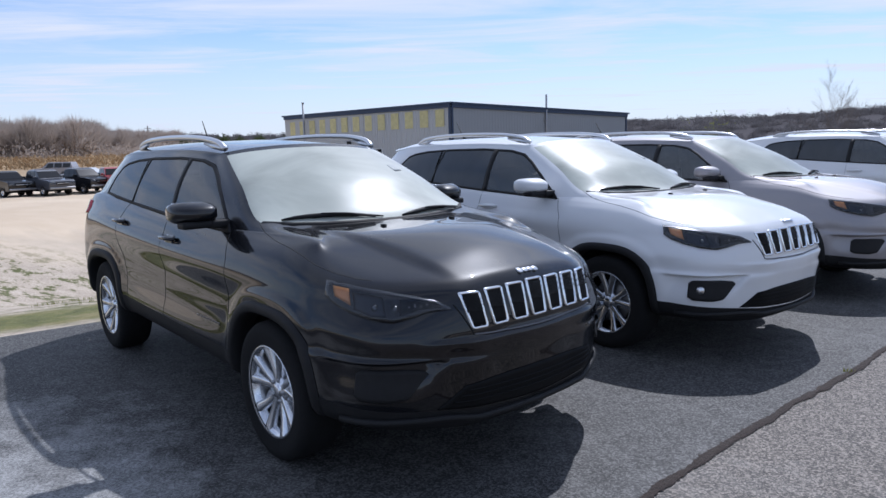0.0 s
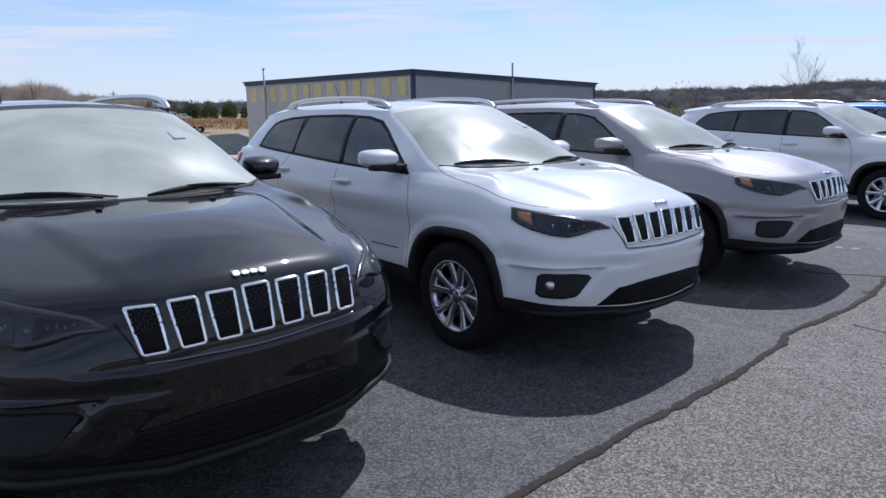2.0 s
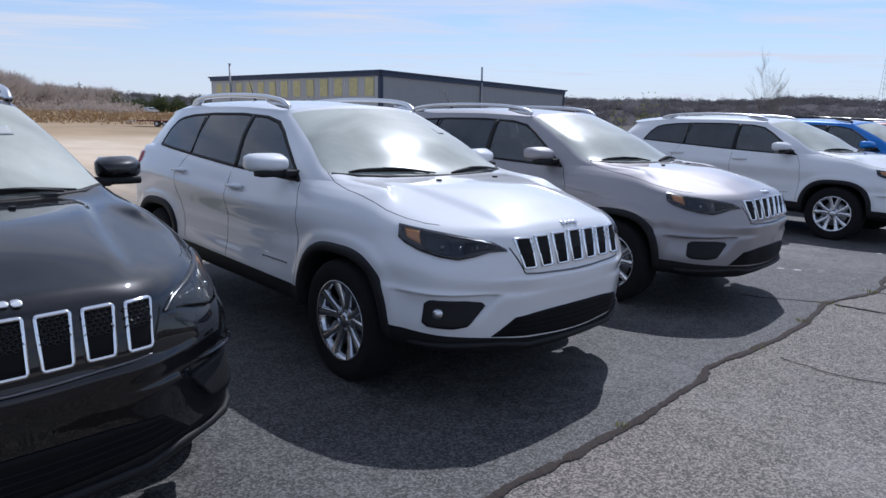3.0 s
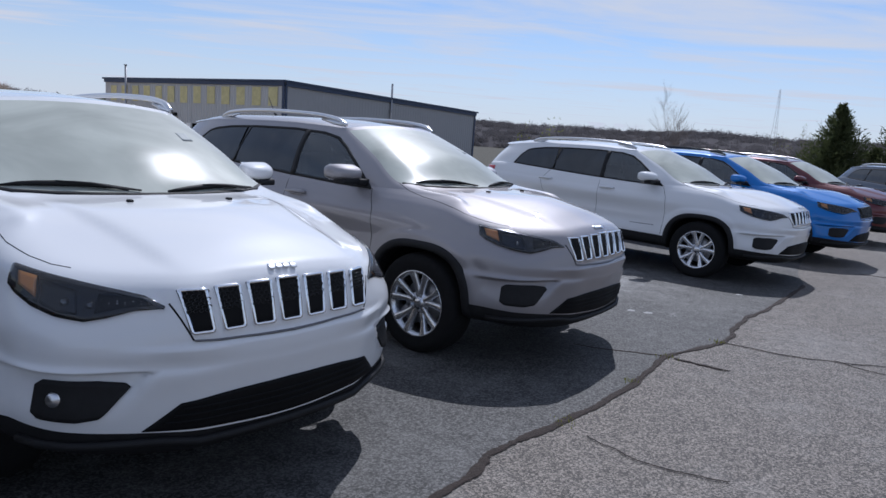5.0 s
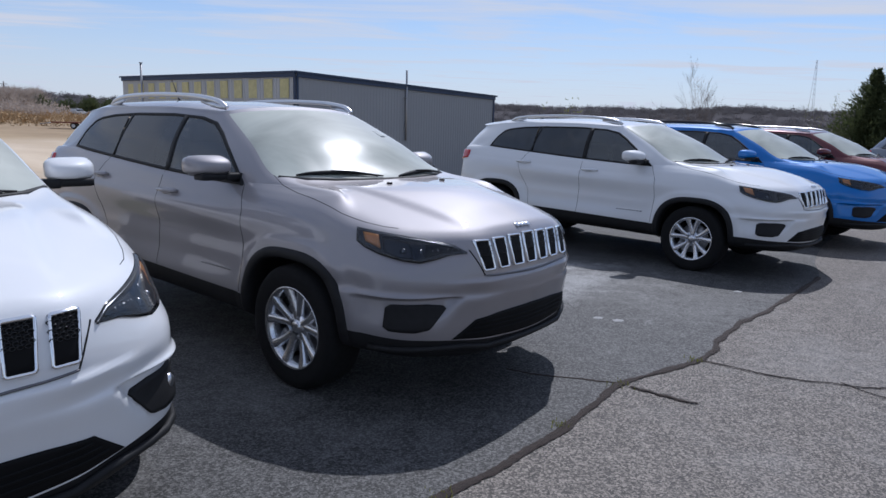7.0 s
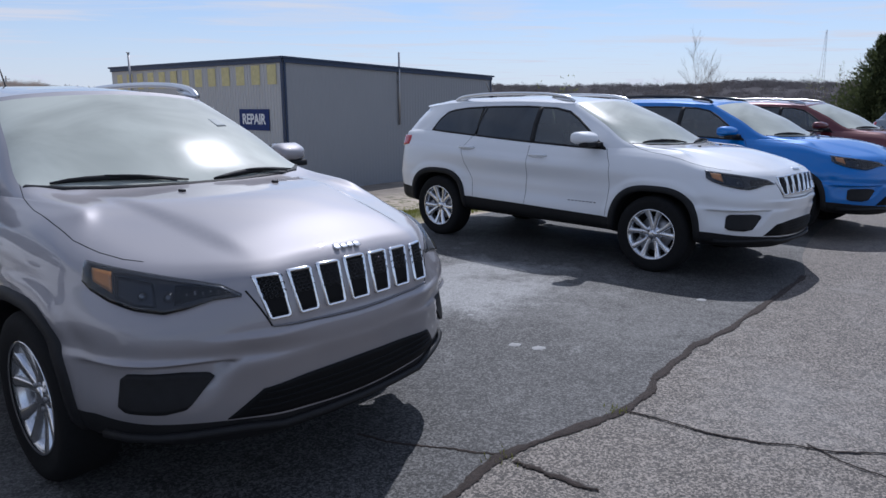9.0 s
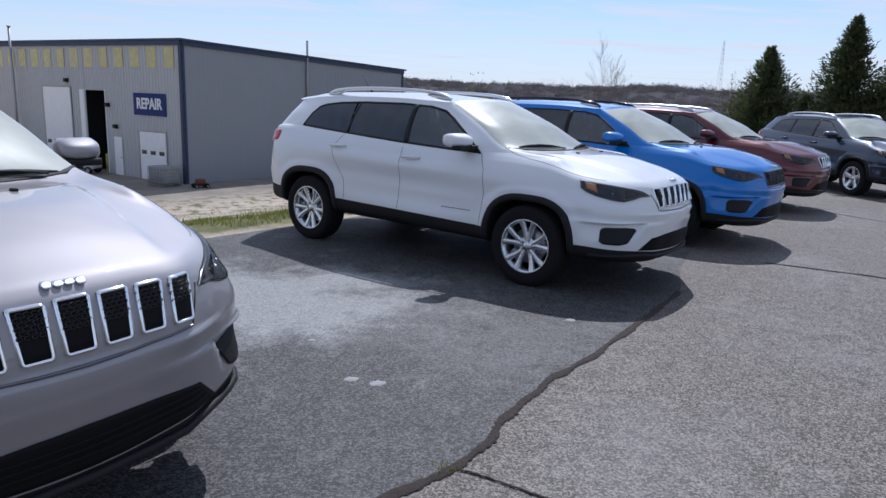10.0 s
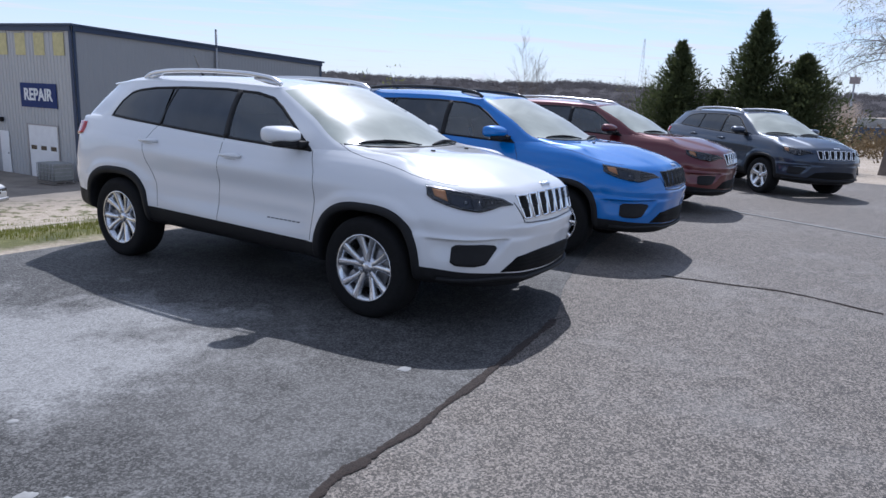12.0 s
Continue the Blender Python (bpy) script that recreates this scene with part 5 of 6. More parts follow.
def make_vehicle(kind, paint):
    """A pickup, van, saloon or old estate, seen from afar: x ahead."""
    v = new({"pickup": "pickup_truck", "suv": "old_suv", "sedan": "saloon_car", "van": "van"}[kind])
    if kind == "pickup":
        body = [(2.75, .45), (2.80, .86), (2.74, 1.08), (2.58, 1.17), (1.35, 1.28), (1.25, 1.29), (-.85, 1.29), (-.87, 1.31), (-2.75, 1.33), (-2.80, .60), (-2.7, .48)]
        cab = [(1.25, 1.28), (.62, 1.84), (.35, 1.93), (-.55, 1.93), (-.80, 1.84), (-.90, 1.28)]
        glass = [((.55, 1.66), (1.05, 1.25))]
        ax, r, wd = (1.75, -1.75), .38, 1.95
        wins = [(.75, -.02, 1.33, 1.80), (-.06, -.72, 1.33, 1.80)]
        front = 2.79
    elif kind == "suv":
        body = [(2.15, .42), (2.20, .75), (2.10, .98), (1.0, 1.10), (-2.2, 1.12), (-2.3, .60), (-2.2, .45)]
        cab = [(.95, 1.09), (.35, 1.66), (.1, 1.72), (-2.0, 1.70), (-2.22, 1.11)]
        ax, r, wd = (1.35, -1.35), .35, 1.85
        wins = [(.55, -.25, 1.14, 1.6), (-.33, -1.1, 1.14, 1.6), (-1.18, -1.95, 1.14, 1.58)]
        front = 2.19
    else:
        body = [(2.25, .30), (2.32, .60), (2.2, .78), (1.0, .93), (-1.5, .98), (-2.3, .98), (-2.4, .55), (-2.3, .32)]
        cab = [(1.0, .92), (.15, 1.36), (-.15, 1.42), (-.95, 1.40), (-1.75, .97)]
        ax, r, wd = (1.42, -1.38), .32, 1.8
        wins = [(.45, -.25, .97, 1.3), (-.32, -1.1, .97, 1.32)]
        front = 2.30
    part("body", profile_body(body, wd, 0), paint, v, "", False)
    part("cab", profile_body(cab, wd - .08, .28, from_z=cab[0][1]), paint, v, "", False)
    base, tw = cab[0][1], (wd - .08) / 2
    for s in (1, -1):
        for x0, x1, z0, z1 in wins:
            bm = bmesh.new()
            y = lambda z: s * (tw - (z - base) * .28 + .012)
            slope = .30 if x0 > .4 else .05
            vs = [bm.verts.new(p) for p in ((x0, y(z0), z0), (x1, y(z0), z0), (x1, y(z1), z1), (x0 - slope, y(z1), z1))]
            f = bm.faces.new(vs)
            e = bmesh.ops.extrude_face_region(bm, geom=[f])
            bmesh.ops.translate(bm, verts=[q for q in e["geom"] if isinstance(q, bmesh.types.BMVert)], vec=(0, -s * .02, 0))
            bmesh.ops.recalc_face_normals(bm, faces=bm.faces)
            part("side_window", bm, WINDOW_DARK, v, "", False)
        for a in ax:
            small_wheel(v, a, s * (wd / 2 - .10), r, ALLOY)
            arch = lathe([(r * 1.22, -.02), (r * 1.22, .012), (r * 1.05, .012)], 24)
            arch.transform(Matrix.Translation((a, s * wd / 2, r)))
            part("wheel_arch", arch, PLASTIC, v)
        part("headlight", box((.10, .36, .16), (front - .05, s * (wd / 2 - .22), body[1][1] + .08), None, .03), REFLECTOR, v)
        part("side_mirror", box((.10, .22, .16), (cab[0][0] - .42, s * (wd / 2 + .06), base + .12), None, .03), paint, v)
    (gx0, gz0), (gx1, gz1) = cab[0], cab[1]
    bm = bmesh.new()
    w0, w1 = tw - .08, tw - (gz1 - base) * .28 - .06
    dx, dz = .016, .014
    vs = [bm.verts.new(p) for p in ((gx0 - .06 + dx, -w0, gz0 + .05 + dz), (gx0 - .06 + dx, w0, gz0 + .05 + dz), (gx1 + .04 + dx, w1, gz1 - .035 + dz), (gx1 + .04 + dx, -w1, gz1 - .035 + dz))]
    f = bm.faces.new(vs)
    e = bmesh.ops.extrude_face_region(bm, geom=[f])
    bmesh.ops.translate(bm, verts=[q for q in e["geom"] if isinstance(q, bmesh.types.BMVert)], vec=(-.02, 0, -.02))
    bmesh.ops.recalc_face_normals(bm, faces=bm.faces)
    part("windshield", bm, FAR_GLASS, v, "", False)
    part("grille", box((.06, wd * .5, .20), (front - .0, 0, body[1][1] + .06), None, .02), DARK_PLASTIC, v)
    part("grille_bar", box((.05, wd * .48, .035), (front + .03, 0, body[1][1] + .06), None, .01), CHROME, v)
    part("bumper", box((.16, wd - .06, .15), (front - .02, 0, body[0][1] + .12), None, .05), STEEL if kind != "sedan" else paint, v)
    part("underbody", box((abs(body[0][0]) * 1.7, wd * .8, .2), (0, 0, .42)), DARK, v)
    if kind == "pickup":
        # near-black sheet on the solid bed, painting the shade of its hollow
        part("bed_shade", box((1.8, wd - .25, .02), (-1.8, 0, 1.335)), DARK, v)
    return v


WHITE_OLD = car_paint("paint_old_white", (.52, .53, .54), 0, .45)
truck = make_vehicle("pickup", WHITE_OLD)
put_at(truck, -3.55, 36.7, ground_z(-3.55, 36.7) + .03, -20, "older white extended cab pickup truck on the gravel", "truck")


def golf_cart():
    c = new("golf_cart")
    cream = varied("cart_cream", (.55, .54, .50), .4, 5, .08)
    part("roof", box((1.7, 1.15, .07), (-.1, 0, 1.85), None, .03), cream, c, "cream canopy")
    for x in (.65, -.8):
        for y in (.5, -.5):
            part("post", tube_along([(x, y, .55), (x * .93, y, 1.83)], .022, 8), STEEL, c)
    part("nose", box((.65, 1.1, .45), (.75, 0, .52), None, .12), cream, c)
    part("floor", box((1.1, 1.05, .08), (.2, 0, .34), None, .02), PLASTIC, c)
    part("seat", box((.55, 1.0, .22), (-.35, 0, .72), None, .07), cream, c)
    part("backrest", box((.14, 1.0, .45), (-.62, 0, 1.02), None, .05), cream, c)
    part("tail", box((.75, 1.1, .40), (-.80, 0, .52), None, .10), cream, c)
    part("steering_column", tube_along([(.5, .25, .6), (.25, .25, 1.0)], .02, 8), PLASTIC, c)
    for x in (.75, -.75):
        for y in (.5, -.5):
            small_wheel(c, x, y, .23, STEEL)
    return c


put_at(golf_cart(), -5.9, 52.4, YARD + .02, -20, "cream golf cart with a canopy by the open bay", "golf cart")
for x, y in ((-4.45, 53.0), (-6.75, 55.9)):
    b = new("bollard")
    part("post", lathe([(.001, 1.25), (.08, 1.24), (.11, 1.18), (.11, 0)], 16, "z"), varied("bollard_yellow", (.42, .34, .08), .6, 8, .2), b)
    put_at(b, x, y, YARD, 0, "yellow steel bollard beside the bay door", "bollard", "bollards")


def tote():
    t = new("storage_tote")
    wood = varied("grey_wood", (.22, .20, .18), .85, 6, .3, 0, .2)
    for z in (.05, .17):
        part("pallet_deck", box((1.5, 1.2, .03), (0, 0, z)), wood, t)
    for y in (-.5, 0, .5):
        part("pallet_block", box((1.5, .1, .10), (0, y, .11)), wood, t)
    part("tank", box((1.4, 1.1, .95), (0, 0, .68), None, .06), varied("tank_grey", (.24, .25, .24), .6, 4, .2), t)
    for k in range(5):
        part("cage_bar", box((1.46, 1.16, .022), (0, 0, .28 + k * .2), None, .005), STEEL, t)
    for k in range(6):
        for y in (-.585, .585):
            part("cage_post", box((.022, .02, .95), (-.70 + k * .28, y, .68)), STEEL, t)
    return t


put_at(tote(), -.15, 45.9, YARD, math.degrees(math.atan2(WU.y, WU.x)), "grey caged tote on a wooden pallet by the wall", "tote")
mow = new("small_engine")
part("engine", box((.5, .4, .30), (0, 0, .35), None, .06), RUST, mow, "red engine cover")
part("deck", box((.8, .55, .12), (0, 0, .2), None, .04), PLASTIC, mow)
for x in (-.32, .32):
    for y in (-.3, .3):
        small_wheel(mow, x, y, .12, STEEL)
put_at(mow, 1.9, 45.1, YARD, 20, "small red engine on wheels by the wall", "machine")

# far parked vehicles to the west
def sight(azim, dist):
    return -.25 + math.sin(radians(azim)) * dist, -.78 + math.cos(radians(azim)) * dist


far = [("pickup", PAINT_BLACK, -32.2, 62, -34, "black pickup truck with a chrome grille"), ("pickup", car_paint("paint_far_navy", (.03, .035, .05), 0, .4), -29.8, 61, -34, "dark navy pickup truck with a chrome grille"), ("pickup", PAINT_BLACK, -27.4, 62, -30, "black pickup truck parked on the sand"), ("pickup", car_paint("paint_far_red", (.36, .02, .02), 0, .4), -25.2, 62, -50, "bright red pickup truck parked on the sand"), ("suv", PAINT_SILVER, -29.0, 84, 185, "silver old estate vehicle on the field edge"), ("sedan", car_paint("paint_far_silver", (.45, .46, .48), .4, .35), -27.2, 76, 170, "silver saloon car behind the trucks")]
for kind, paint, a, d, turn, lab in far:
    x, y = sight(a, d)
    put_at(make_vehicle(kind, paint), x, y, ground_z(x, y) + .02, turn, lab, "car" if kind != "pickup" else "truck", "far parked vehicles")
for k, (a, kind) in enumerate(((-20.3, "sedan"), (-19.0, "sedan"), (-17.6, "suv"))):
    x, y = sight(a, 205)
    put_at(make_vehicle(kind, WHITE_OLD), x, y, ground_z(x, y), 10 + k * 30, "white vehicle parked far off in the field", "car", "white vehicles far off")

trailer = new("flat_trailer")
part("deck", box((5.2, 2.0, .14), (0, 0, .75)), RUST, trailer)
part("tongue", tube_along([(2.6, 0, .7), (4.0, 0, .5)], .06, 6), STEEL, trailer)
for x in (-.9, .1):
    for y in (-1.05, 1.05):
        small_wheel(trailer, x, y, .36, WHITE_OLD)
tx, ty = sight(-16.6, 100)
put_at(trailer, tx, ty, ground_z(tx, ty) + .02, 190, "rusty flat trailer with white wheels", "trailer")
tarp = profile_body([(2.7, .3), (2.6, 1.6), (1.2, 2.15), (-1.5, 2.3), (-2.5, 1.9), (-2.8, .3)], 2.3, .25, from_z=.8)
for v in tarp.verts:
    v.co += Vector(noise.noise_vector(v.co * 1.1)) * .10
cover = new("covered_boat")
part("tarpaulin", tarp, varied("tarp_green", (.20, .23, .225), .7, 3, .25, 0, .4), cover)
part("trailer_frame", box((4.6, 1.2, .12), (0, 0, .28)), STEEL, cover)
tx, ty = sight(-13.9, 70)
put_at(cover, tx, ty, ground_z(tx, ty), 170, "boat under a dark green tarpaulin", "boat")

# ---- plants ----
DULL = {"Specular_IOR_Level": 0.0}
BARK = varied("bark_grey", (.16, .13, .11), .9, 6, .35, 0, .3)
TWIG = varied("winter_twigs", (.46, .39, .34), .95, .12, .2, **DULL)
TWIG_FAR = varied("far_twigs", (.150, .140, .142), .95, .05, .12, **DULL)
CEDAR = varied("cedar_needles", (.070, .085, .042), .85, 1.2, .45, **DULL)
SPRING = varied("spring_leaves", (.17, .19, .05), .8, 1.0, .4, **DULL)

let_through(TWIG, (.40, .34, .29), .4)
let_through(TWIG_FAR, (.15, .14, .142), .4)
let_through(CEDAR, (.10, .12, .05), .25)
let_through(SPRING, (.24, .27, .06), .4)


def branch_mesh(seed, height, levels, spread, droop=0.0, fans=3, thick=.02):
    """Vertices and faces of a bare tree with tapered limbs."""
    r = random.Random(seed)
    v, f = [], []

    def limb(p, d, ln, rad, lv):
        steps = 3 if lv else 5
        prev = None
        pts = []
        for k in range(steps + 1):
            sides = 5 if lv == 0 else 3
            a = d.cross(Vector((.3, .2, 1)))
            a = a.normalized() if a.length > 1e-3 else Vector((1, 0, 0))
            b = a.cross(d).normalized()
            w = rad * (1 - .75 * k / steps)
            base = len(v)
            for j in range(sides):
                t = 2 * math.pi * j / sides
                v.append(tuple(p + a * math.cos(t) * w + b * math.sin(t) * w))
            if prev is not None:
                for j in range(sides):
                    f.append((prev + j, prev + (j + 1) % sides, base + (j + 1) % sides, base + j))
            prev = base
            pts.append((p.copy(), d.copy(), w))
            d = (d + Vector((r.gauss(0, .12), r.gauss(0, .12), r.gauss(.02, .06) - droop * lv * .12))).normalized()
            p = p + d * ln / steps
        if lv < levels:
            for k in range(1, steps + 1):
                q, dd, w = pts[k]
                if lv == 0 and k < 2:
                    continue
                for _ in range(fans if lv < levels - 1 else fans + 1):
                    side = Vector((r.gauss(0, 1), r.gauss(0, 1), r.gauss(.1, .5)))
                    nd = (dd * (1 - spread) + side.normalized() * spread).normalized()
                    limb(q, nd, ln * r.uniform(.42, .62), max(w * .6, .004), lv + 1)

    limb(Vector((0, 0, 0)), Vector((0, 0, 1)), height * .62, height * thick, 0)
    return v, f


def mesh_thing(name, v, f, mat, parent=None):
    me = bpy.data.meshes.new(name)
    me.from_pydata(v, [], f)
    me.materials.append(mat)
    ob = new(name, me)
    if parent:
        ob.parent = parent
    return ob


def bare_tree(x, y, z, height, seed, label, levels=3, spread=.5, droop=0.0, fans=3, leaves=0, turn=0, leaf_size=.05, thick=.016):
    t = new("bare_tree")
    v, f = branch_mesh(seed, height, levels, spread, droop, fans, thick)
    mesh_thing("limb_work", v, f, BARK, t)
    if leaves:
        r = random.Random(seed + 1)
        lv, lf = [], []
        tips = v[len(v) // 3:]
        for _ in range(leaves):
            p = Vector(r.choice(tips)) + Vector((r.gauss(0, .08), r.gauss(0, .08), r.gauss(0, .08)))
            a, b = Vector((r.gauss(0, 1), r.gauss(0, 1), r.gauss(0, 1))).normalized() * leaf_size, Vector((r.gauss(0, 1), r.gauss(0, 1), r.gauss(0, 1))).normalized() * leaf_size
            k = len(lv)
            lv += [tuple(p), tuple(p + a), tuple(p + a * .6 + b)]
            lf.append((k, k + 1, k + 2))
        mesh_thing("crown", lv, lf, SPRING, t)
    return put_at(t, x, y, z, turn, label, "tree")


bare_tree(36.8, 59.8, ground_z(36.8, 59.8) - .2, 9.6, 11, "bare young tree with fine upright twigs", 4, .27, 0, 2, thick=.012)
bare_tree(25.0, 18.0, -.3, 10.0, 23, "drooping bare tree with first pale leaves", 4, .55, .6, 2, 3200, 40, .05, .017)
bare_tree(22.0, 25.5, -.6, 3.6, 31, "sparse thin sapling behind the evergreens", 3, .4, 0, 2, 250, 0, .05)


def cedar(x, y, z, height, radius, seed, label):
    """An evergreen: a trunk, upswept boughs and many needle sprays."""
    r = random.Random(seed)
    t = new("evergreen_tree")
    part("trunk", tube_along([(0, 0, 0), (.03, .02, height * .5), (0, 0, height * .96)], [height * .022, height * .014, .01], 8), BARK, t)
    v, f = [], []
    boughs = int(height * 130)
    for i in range(boughs):
        u = r.random() ** .8
        h = height * (.03 + .95 * u)
        reach = radius * (1 - u) ** .98 * r.uniform(.5, 1.12) * (.75 + .25 * min(1, u * 8)) + .06
        a = r.uniform(0, 6.283)
        out = Vector((math.cos(a), math.sin(a), r.uniform(.25, .65))).normalized()
        n = int(12 + reach * 40)
        for k in range(n):
            s = (k + r.random()) / n
            p = Vector((0, 0, h)) + out * reach * s + Vector((0, 0, .25 * reach * s * s))
            p += Vector((r.gauss(0, .05), r.gauss(0, .05), r.gauss(0, .05))) * (.4 + reach)
            d = (out + Vector((r.gauss(0, .6), r.gauss(0, .6), r.gauss(.35, .5)))).normalized()
            ln = r.uniform(.07, .17)
            w = d.cross(Vector((r.gauss(0, 1), r.gauss(0, 1), r.gauss(0, 1)))).normalized() * ln * r.uniform(.12, .24)
            b = len(v)
            v.extend([tuple(p - w), tuple(p + w), tuple(p + d * ln)])
            f.append((b, b + 1, b + 2))
    mesh_thing("crown", v, f, CEDAR, t)
    return put_at(t, x, y, z, 0, label, "tree", "evergreen trees")


cedar(21.4, 22.9, -.5, 4.25, 1.95, 3, "dark green cone-shaped evergreen behind the vehicles")
cedar(23.1, 21.3, -.5, 5.2, 2.0, 4, "tall dark evergreen with a thin top")
cedar(24.0, 20.3, -.5, 3.9, 2.3, 6, "broad dark evergreen beside a taller one")
cedar(22.2, 21.9, -.5, 2.7, 1.1, 8, "small dark evergreen between larger ones")


def twig_tree(seed, twigs):
    """A small far tree, one metre high, from thin tapering pieces."""
    r = random.Random(seed)
    v, f = [(-.012, 0, 0), (.012, 0, 0), (0, 0, .85), (0, -.012, 0), (0, .012, 0), (0, 0, .8)], [(0, 1, 2), (3, 4, 5)]
    for _ in range(twigs):
        h = r.uniform(.22, .8)
        a, e = r.uniform(0, 6.283), r.uniform(.6, 1.35)
        ln = (1.0 - h) * r.uniform(.5, .95) + .08
        out = Vector((math.cos(a) * math.cos(e), math.sin(a) * math.cos(e), math.sin(e)))
        start = Vector((math.cos(a), math.sin(a), 0)) * r.uniform(0, .22) * (1 - h) + Vector((0, 0, h))
        w = out.cross(Vector((r.gauss(0, 1), r.gauss(0, 1), r.gauss(0, 1)))).normalized() * r.uniform(.003, .009)
        b = len(v)
        v += [tuple(start - w), tuple(start + w), tuple(start + out * ln)]
        f.append((b, b + 1, b + 2))
    return np.array(v), np.array(f)


def strip_of(name, spots, seeds, mat, twigs, label, category="woods"):
    """Many bare trees as one stand; spots: x, y, z, height."""
    r = random.Random(77)
    kinds = [twig_tree(s, twigs) for s in seeds]
    vs, fs, at = [], [], 0
    for x, y, z, h in spots:
        v, f = kinds[r.randrange(len(kinds))]
        a = r.uniform(0, 6.283)
        c, s = math.cos(a), math.sin(a)
        w = h * r.uniform(.9, 1.25)
        vs.append(np.stack([(v[:, 0] * c - v[:, 1] * s) * w + x, (v[:, 0] * s + v[:, 1] * c) * w + y, v[:, 2] * h + z], 1))
        fs.append(f + at)
        at += len(v)
    me = bpy.data.meshes.new(name)
    me.from_pydata(np.concatenate(vs).tolist(), [], np.concatenate(fs).tolist())
    me.materials.append(mat)
    return tagged(new(name, me), label, category, "", "stuff")


def bushes(name, spots, mat, size, per, label, seed=9, category="bushes"):
    """Loose low growth from many small leaf-like pieces; spots: x, y, z, radius, height."""
    r = random.Random(seed)
    v, f = [], []
    for x, y, z, rad, h in spots:
        for _ in range(per):
            a, q = r.uniform(0, 6.283), math.sqrt(r.random())
            zz = r.random() ** 1.2 * h * math.sqrt(max(.02, 1 - q * q * .8)) * r.uniform(.7, 1.15)
            p = Vector((x + math.cos(a) * q * rad, y + math.sin(a) * q * rad, z + zz))
            d = Vector((r.gauss(0, .5), r.gauss(0, .5), r.gauss(.5, .5))).normalized() * size * r.uniform(.6, 1.6)
            w = Vector((r.gauss(0, 1), r.gauss(0, 1), r.gauss(0, .4))).normalized() * size * .28
            b = len(v)
            v.extend([tuple(p - w), tuple(p + w), tuple(p + d)])
            f.append((b, b + 1, b + 2))
    ob = mesh_thing(name, v, f, mat)
    return tagged(ob, label, category, "", "stuff")


rr = random.Random(41)


def polar(azim, dist, at=(0.0, 0.0)):
    return at[0] + math.sin(radians(azim)) * dist, at[1] + math.cos(radians(azim)) * dist


# far ridge: one band of land all round, wooded with grey winter trees
HILL = varied("winter_hill", (.095, .089, .092), .95, .02, .2, **DULL)
STEPS = [(330, -.4), (400, .25), (470, .62), (540, .9), (600, 1.0), (760, .9)]


def ridge_h(a):
    """Height of the far ridge at an azimuth."""
    base = 19.5 + 3.2 * noise.noise((a * .05, 1.7, 0)) + 1.8 * noise.noise((a * .17, 4.1, 0))
    return base - 7 * max(0, 1 - abs((a + 12) / 16))


rows = []
for i in range(361):
    a = -180 + i
    row = []
    for d, k in STEPS:
        x, y = polar(a, d)
        row.append(Vector((x, y, ridge_h(a) * k + (2 * noise.noise((x * .01, y * .01, 0)) if k > 0 else -3))))
    rows.append(row)
hill = from_grid(rows)
bmesh.ops.recalc_face_normals(hill, faces=hill.faces)
tagged(finish("backdrop_hills", hill, HILL), "low wooded hills grey with bare winter trees", "hills", "", "structure")
spots = []
for _ in range(2600):
    a, d = rr.uniform(-45, 75), rr.uniform(370, 620)
    x, y = polar(a, d)
    tall = 3.4 + 2.6 * noise.noise((x * .018, y * .018, 2)) + rr.uniform(-.6, 1.6)
    spots.append((x, y, ridge_h(a) * along(STEPS, d) - .8, rr.uniform(2.6, 4.6), max(2.0, tall)))
bushes("far_woods", spots, TWIG_FAR, 0.9, 170, "distant grey woods of bare trees on the hills", 17, "woods")
# nearer woods to the west
spots = []
for _ in range(420):
    a = rr.uniform(-46, -20.5)
    d = rr.uniform(185, 245) + max(0, (a + 27)) * 8
    x, y = polar(a, d)
    spots.append((x, y, ground_z(x, y) - .5, rr.uniform(7, 11) * (1 if a < -26 else .8)))
strip_of("west_woods", spots, (5, 6, 7, 8), TWIG, 320, "line of bare winter trees beyond the yard")
spots = []
for _ in range(300):
    a, d = rr.uniform(-46, -19), rr.uniform(178, 225)
    x, y = polar(a, d)
    spots.append((x, y, ground_z(x, y) - .3, rr.uniform(2.5, 5), rr.uniform(3, 6.5) * (1 if a < -26 else .7)))
bushes("west_thicket", spots, TWIG, .55, 150, "grey brown thicket under the bare trees", 21, "woods")
BRUSH = varied("dry_brush", (.40, .28, .16), .95, .15, .35, **DULL)
spots = []
for _ in range(420):
    a, d = rr.uniform(-44, -9), rr.uniform(105, 185)
    x, y = polar(a, d)
    spots.append((x, y, ground_z(x, y) - .2, rr.uniform(1.5, 3.5), rr.uniform(.5, 1.3) * (1.3 if a > -27 else 1.0)))
bushes("dry_brush", spots, BRUSH, .5, 60, "tan dry brush along the field edge")
spots = []
for _ in range(16):
    a = rr.uniform(-20.5, -12)
    x, y = polar(a, rr.uniform(225, 250))
    spots.append((x, y, ground_z(x, y), rr.uniform(2.2, 3.0), rr.uniform(4.2, 5.8)))
bushes("far_evergreens", spots, CEDAR, .9, 420, "row of far dark evergreens", 10, "trees")
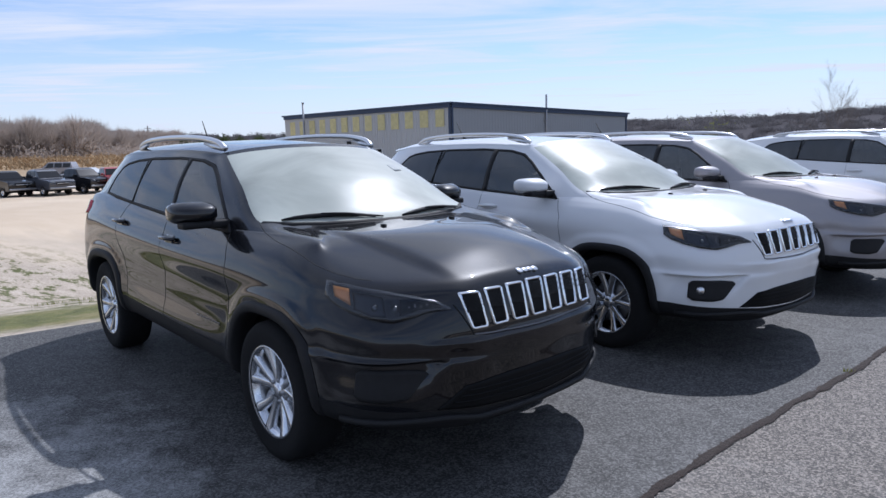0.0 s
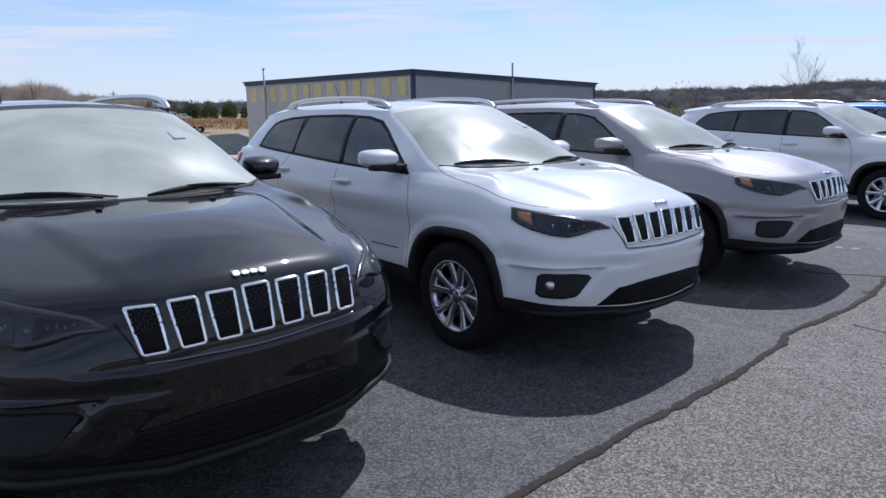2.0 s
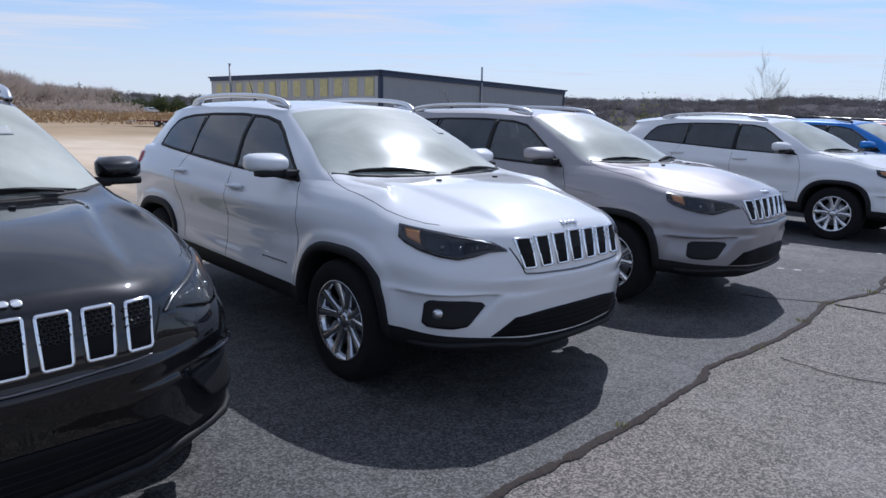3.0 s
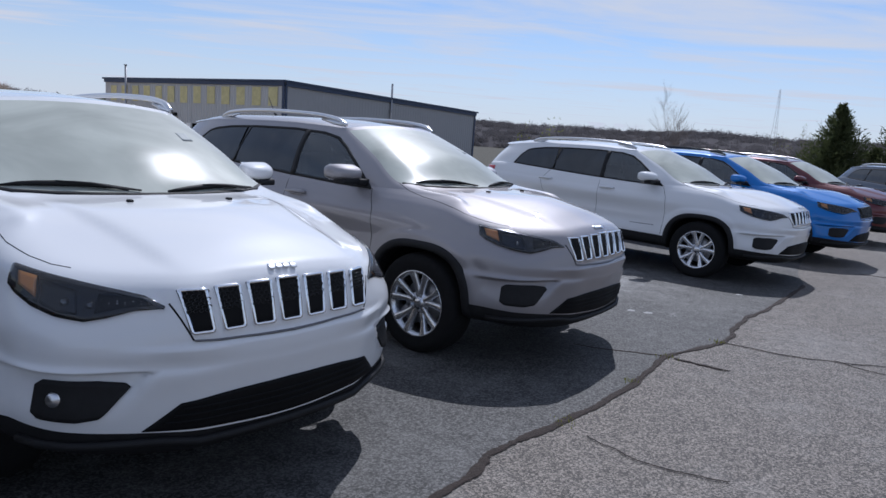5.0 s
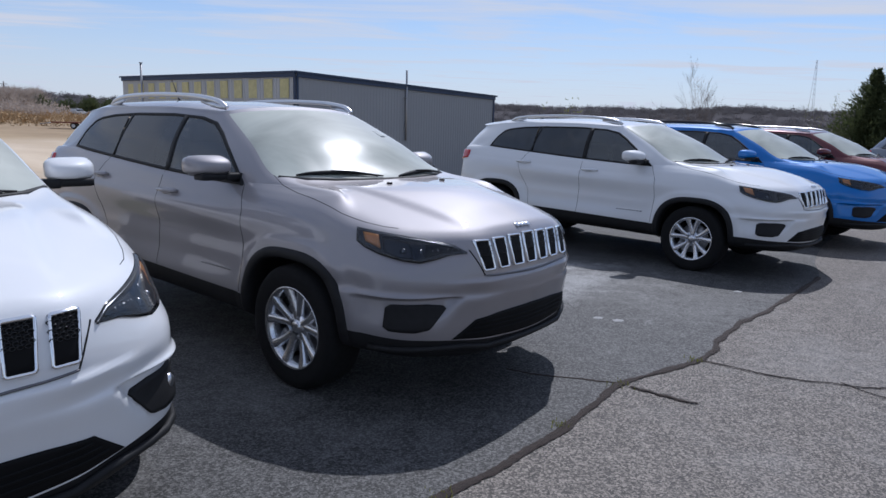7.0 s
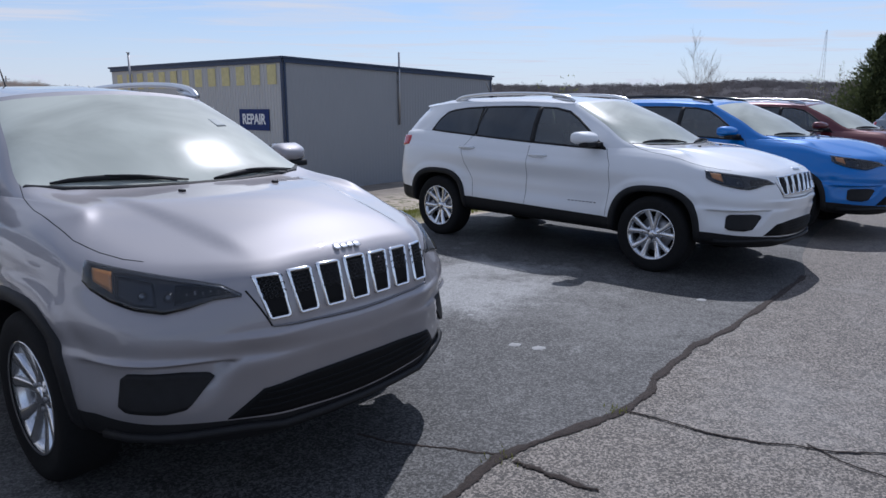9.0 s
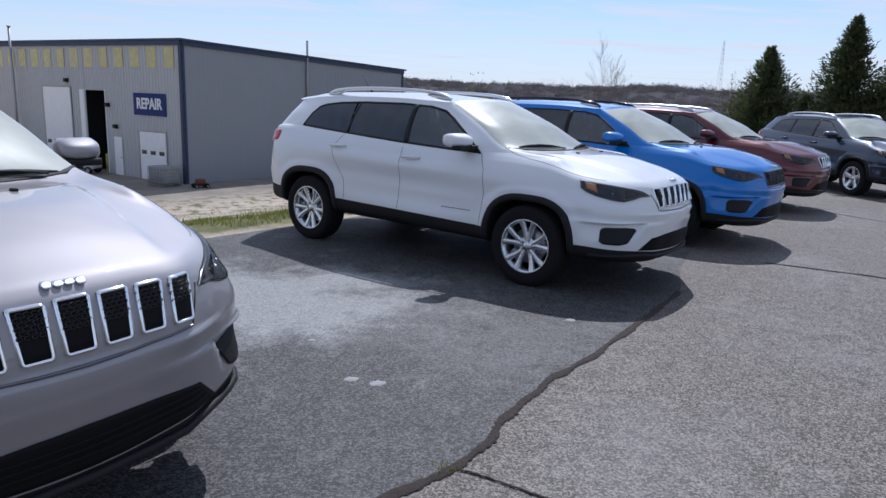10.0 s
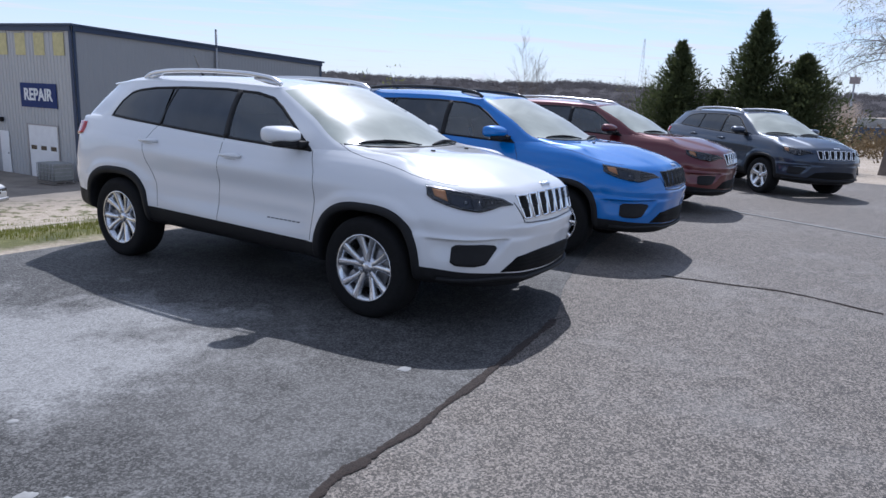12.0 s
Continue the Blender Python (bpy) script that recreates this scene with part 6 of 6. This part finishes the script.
# low growth beyond the vehicles to the east
spots = []
for _ in range(150):
    a, d = rr.uniform(18, 36), rr.uniform(52, 90)
    x, y = polar(a, d)
    spots.append((x, y, ground_z(x, y), rr.uniform(1.2, 3), rr.uniform(1.0, 2.6)))
bushes("east_brush", spots, varied("budding_brush", (.065, .06, .03), .9, .3, .45, **DULL), .28, 170, "budding brush beyond the bank", 12)
spots = [(17.4 + rr.gauss(0, .9), 42 + rr.gauss(0, .9), ground_z(17.4, 42), rr.uniform(.7, 1.2), rr.uniform(5.0, 6.6)) for _ in range(10)]
bushes("yellow_bush", spots, SPRING, .16, 420, "yellow-green budding bush beside the workshop", 13, "bush")
spots = []
for _ in range(110):
    a, d = rr.uniform(44, 76), rr.uniform(30, 60)
    x, y = polar(a, d, (5.9, 4.4))
    spots.append((x, y, -.4, rr.uniform(1.0, 2.4), rr.uniform(1.2, 2.6)))
bushes("roadside_brush", spots, varied("tan_brush", (.20, .15, .09), .95, .3, .5, **DULL), .22, 220, "tan and grey brush behind the evergreens", 14)
spots = []
for _ in range(16):
    x, y = polar(rr.uniform(51, 76), rr.uniform(70, 130), (5.9, 4.4))
    spots.append((x, y, -1, rr.uniform(4, 6)))
strip_of("east_woods", spots, (8, 9), TWIG, 170, "a few bare trees beyond the roadside")

# mast, far sign, far pole, equipment
MAST = polar(37.1, 400, (5.9, 4.4))
mast = new("radio_mast")
for k in range(3):
    a = 2 * math.pi * k / 3
    part("leg", tube_along([(math.cos(a) * 2.2, math.sin(a) * 2.2, 0), (math.cos(a) * .3, math.sin(a) * .3, 38)], .07, 4), STEEL, mast)
for k in range(14):
    z = 2 + k * 2.6
    w = 2.2 - 1.9 * z / 38
    pts = [(math.cos(2 * math.pi * j / 3) * w, math.sin(2 * math.pi * j / 3) * w, z + (1.3 if j % 2 else 0)) for j in range(4)]
    part("brace", tube_along(pts, .04, 3), STEEL, mast)
put_at(mast, MAST[0], MAST[1], 2, 0, "tall lattice radio mast on the far ridge", "mast")
sx_, sy_ = polar(51.9, 95, (5.9, 4.4))
hoard = new("far_sign")
part("post", tube_along([(0, 0, 0), (0, 0, 8.2)], .10, 8), STEEL, hoard)
part("board", box((1.1, .2, .8), (0, 0, 7.6), None, .03), varied("sign_dull", (.28, .26, .27), .7, 2, .2), hoard)
put_at(hoard, sx_, sy_, -1.5, -52, "square roadside sign on a tall post", "sign")
ux, uy = polar(-22.6, 300)
up = new("utility_pole")
part("post", tube_along([(0, 0, 0), (0, 0, 13)], .18, 6), BARK, up)
part("crossarm", box((2.6, .15, .2), (0, 0, 12.0)), BARK, up)
part("transformer", lathe([(.001, 11.6), (.35, 11.6), (.35, 10.5), (.001, 10.5)], 10, "z"), STEEL, up)
put_at(up, ux, uy, 0, 20, "wooden utility pole with a crossarm", "pole")
ex, ey = polar(53.6, 52, (5.9, 4.4))
eq = new("work_trailer")
BLUEGREY = varied("box_bluegrey", (.05, .075, .12), .6, 2, .3)
part("box", box((2.6, 1.6, .9), (0, 0, .95), None, .03), BLUEGREY, eq)
part("rack", box((1.1, 1.5, .55), (-.5, 0, 1.7), None, .04), varied("dull_white", (.35, .35, .34), .7, 3, .3), eq)
for x in (-.7, .7):
    for y in (-.8, .8):
        small_wheel(eq, x, y, .3, STEEL)
put_at(eq, ex, ey, -.3, 15, "dark blue work trailer with a grey rack", "trailer")
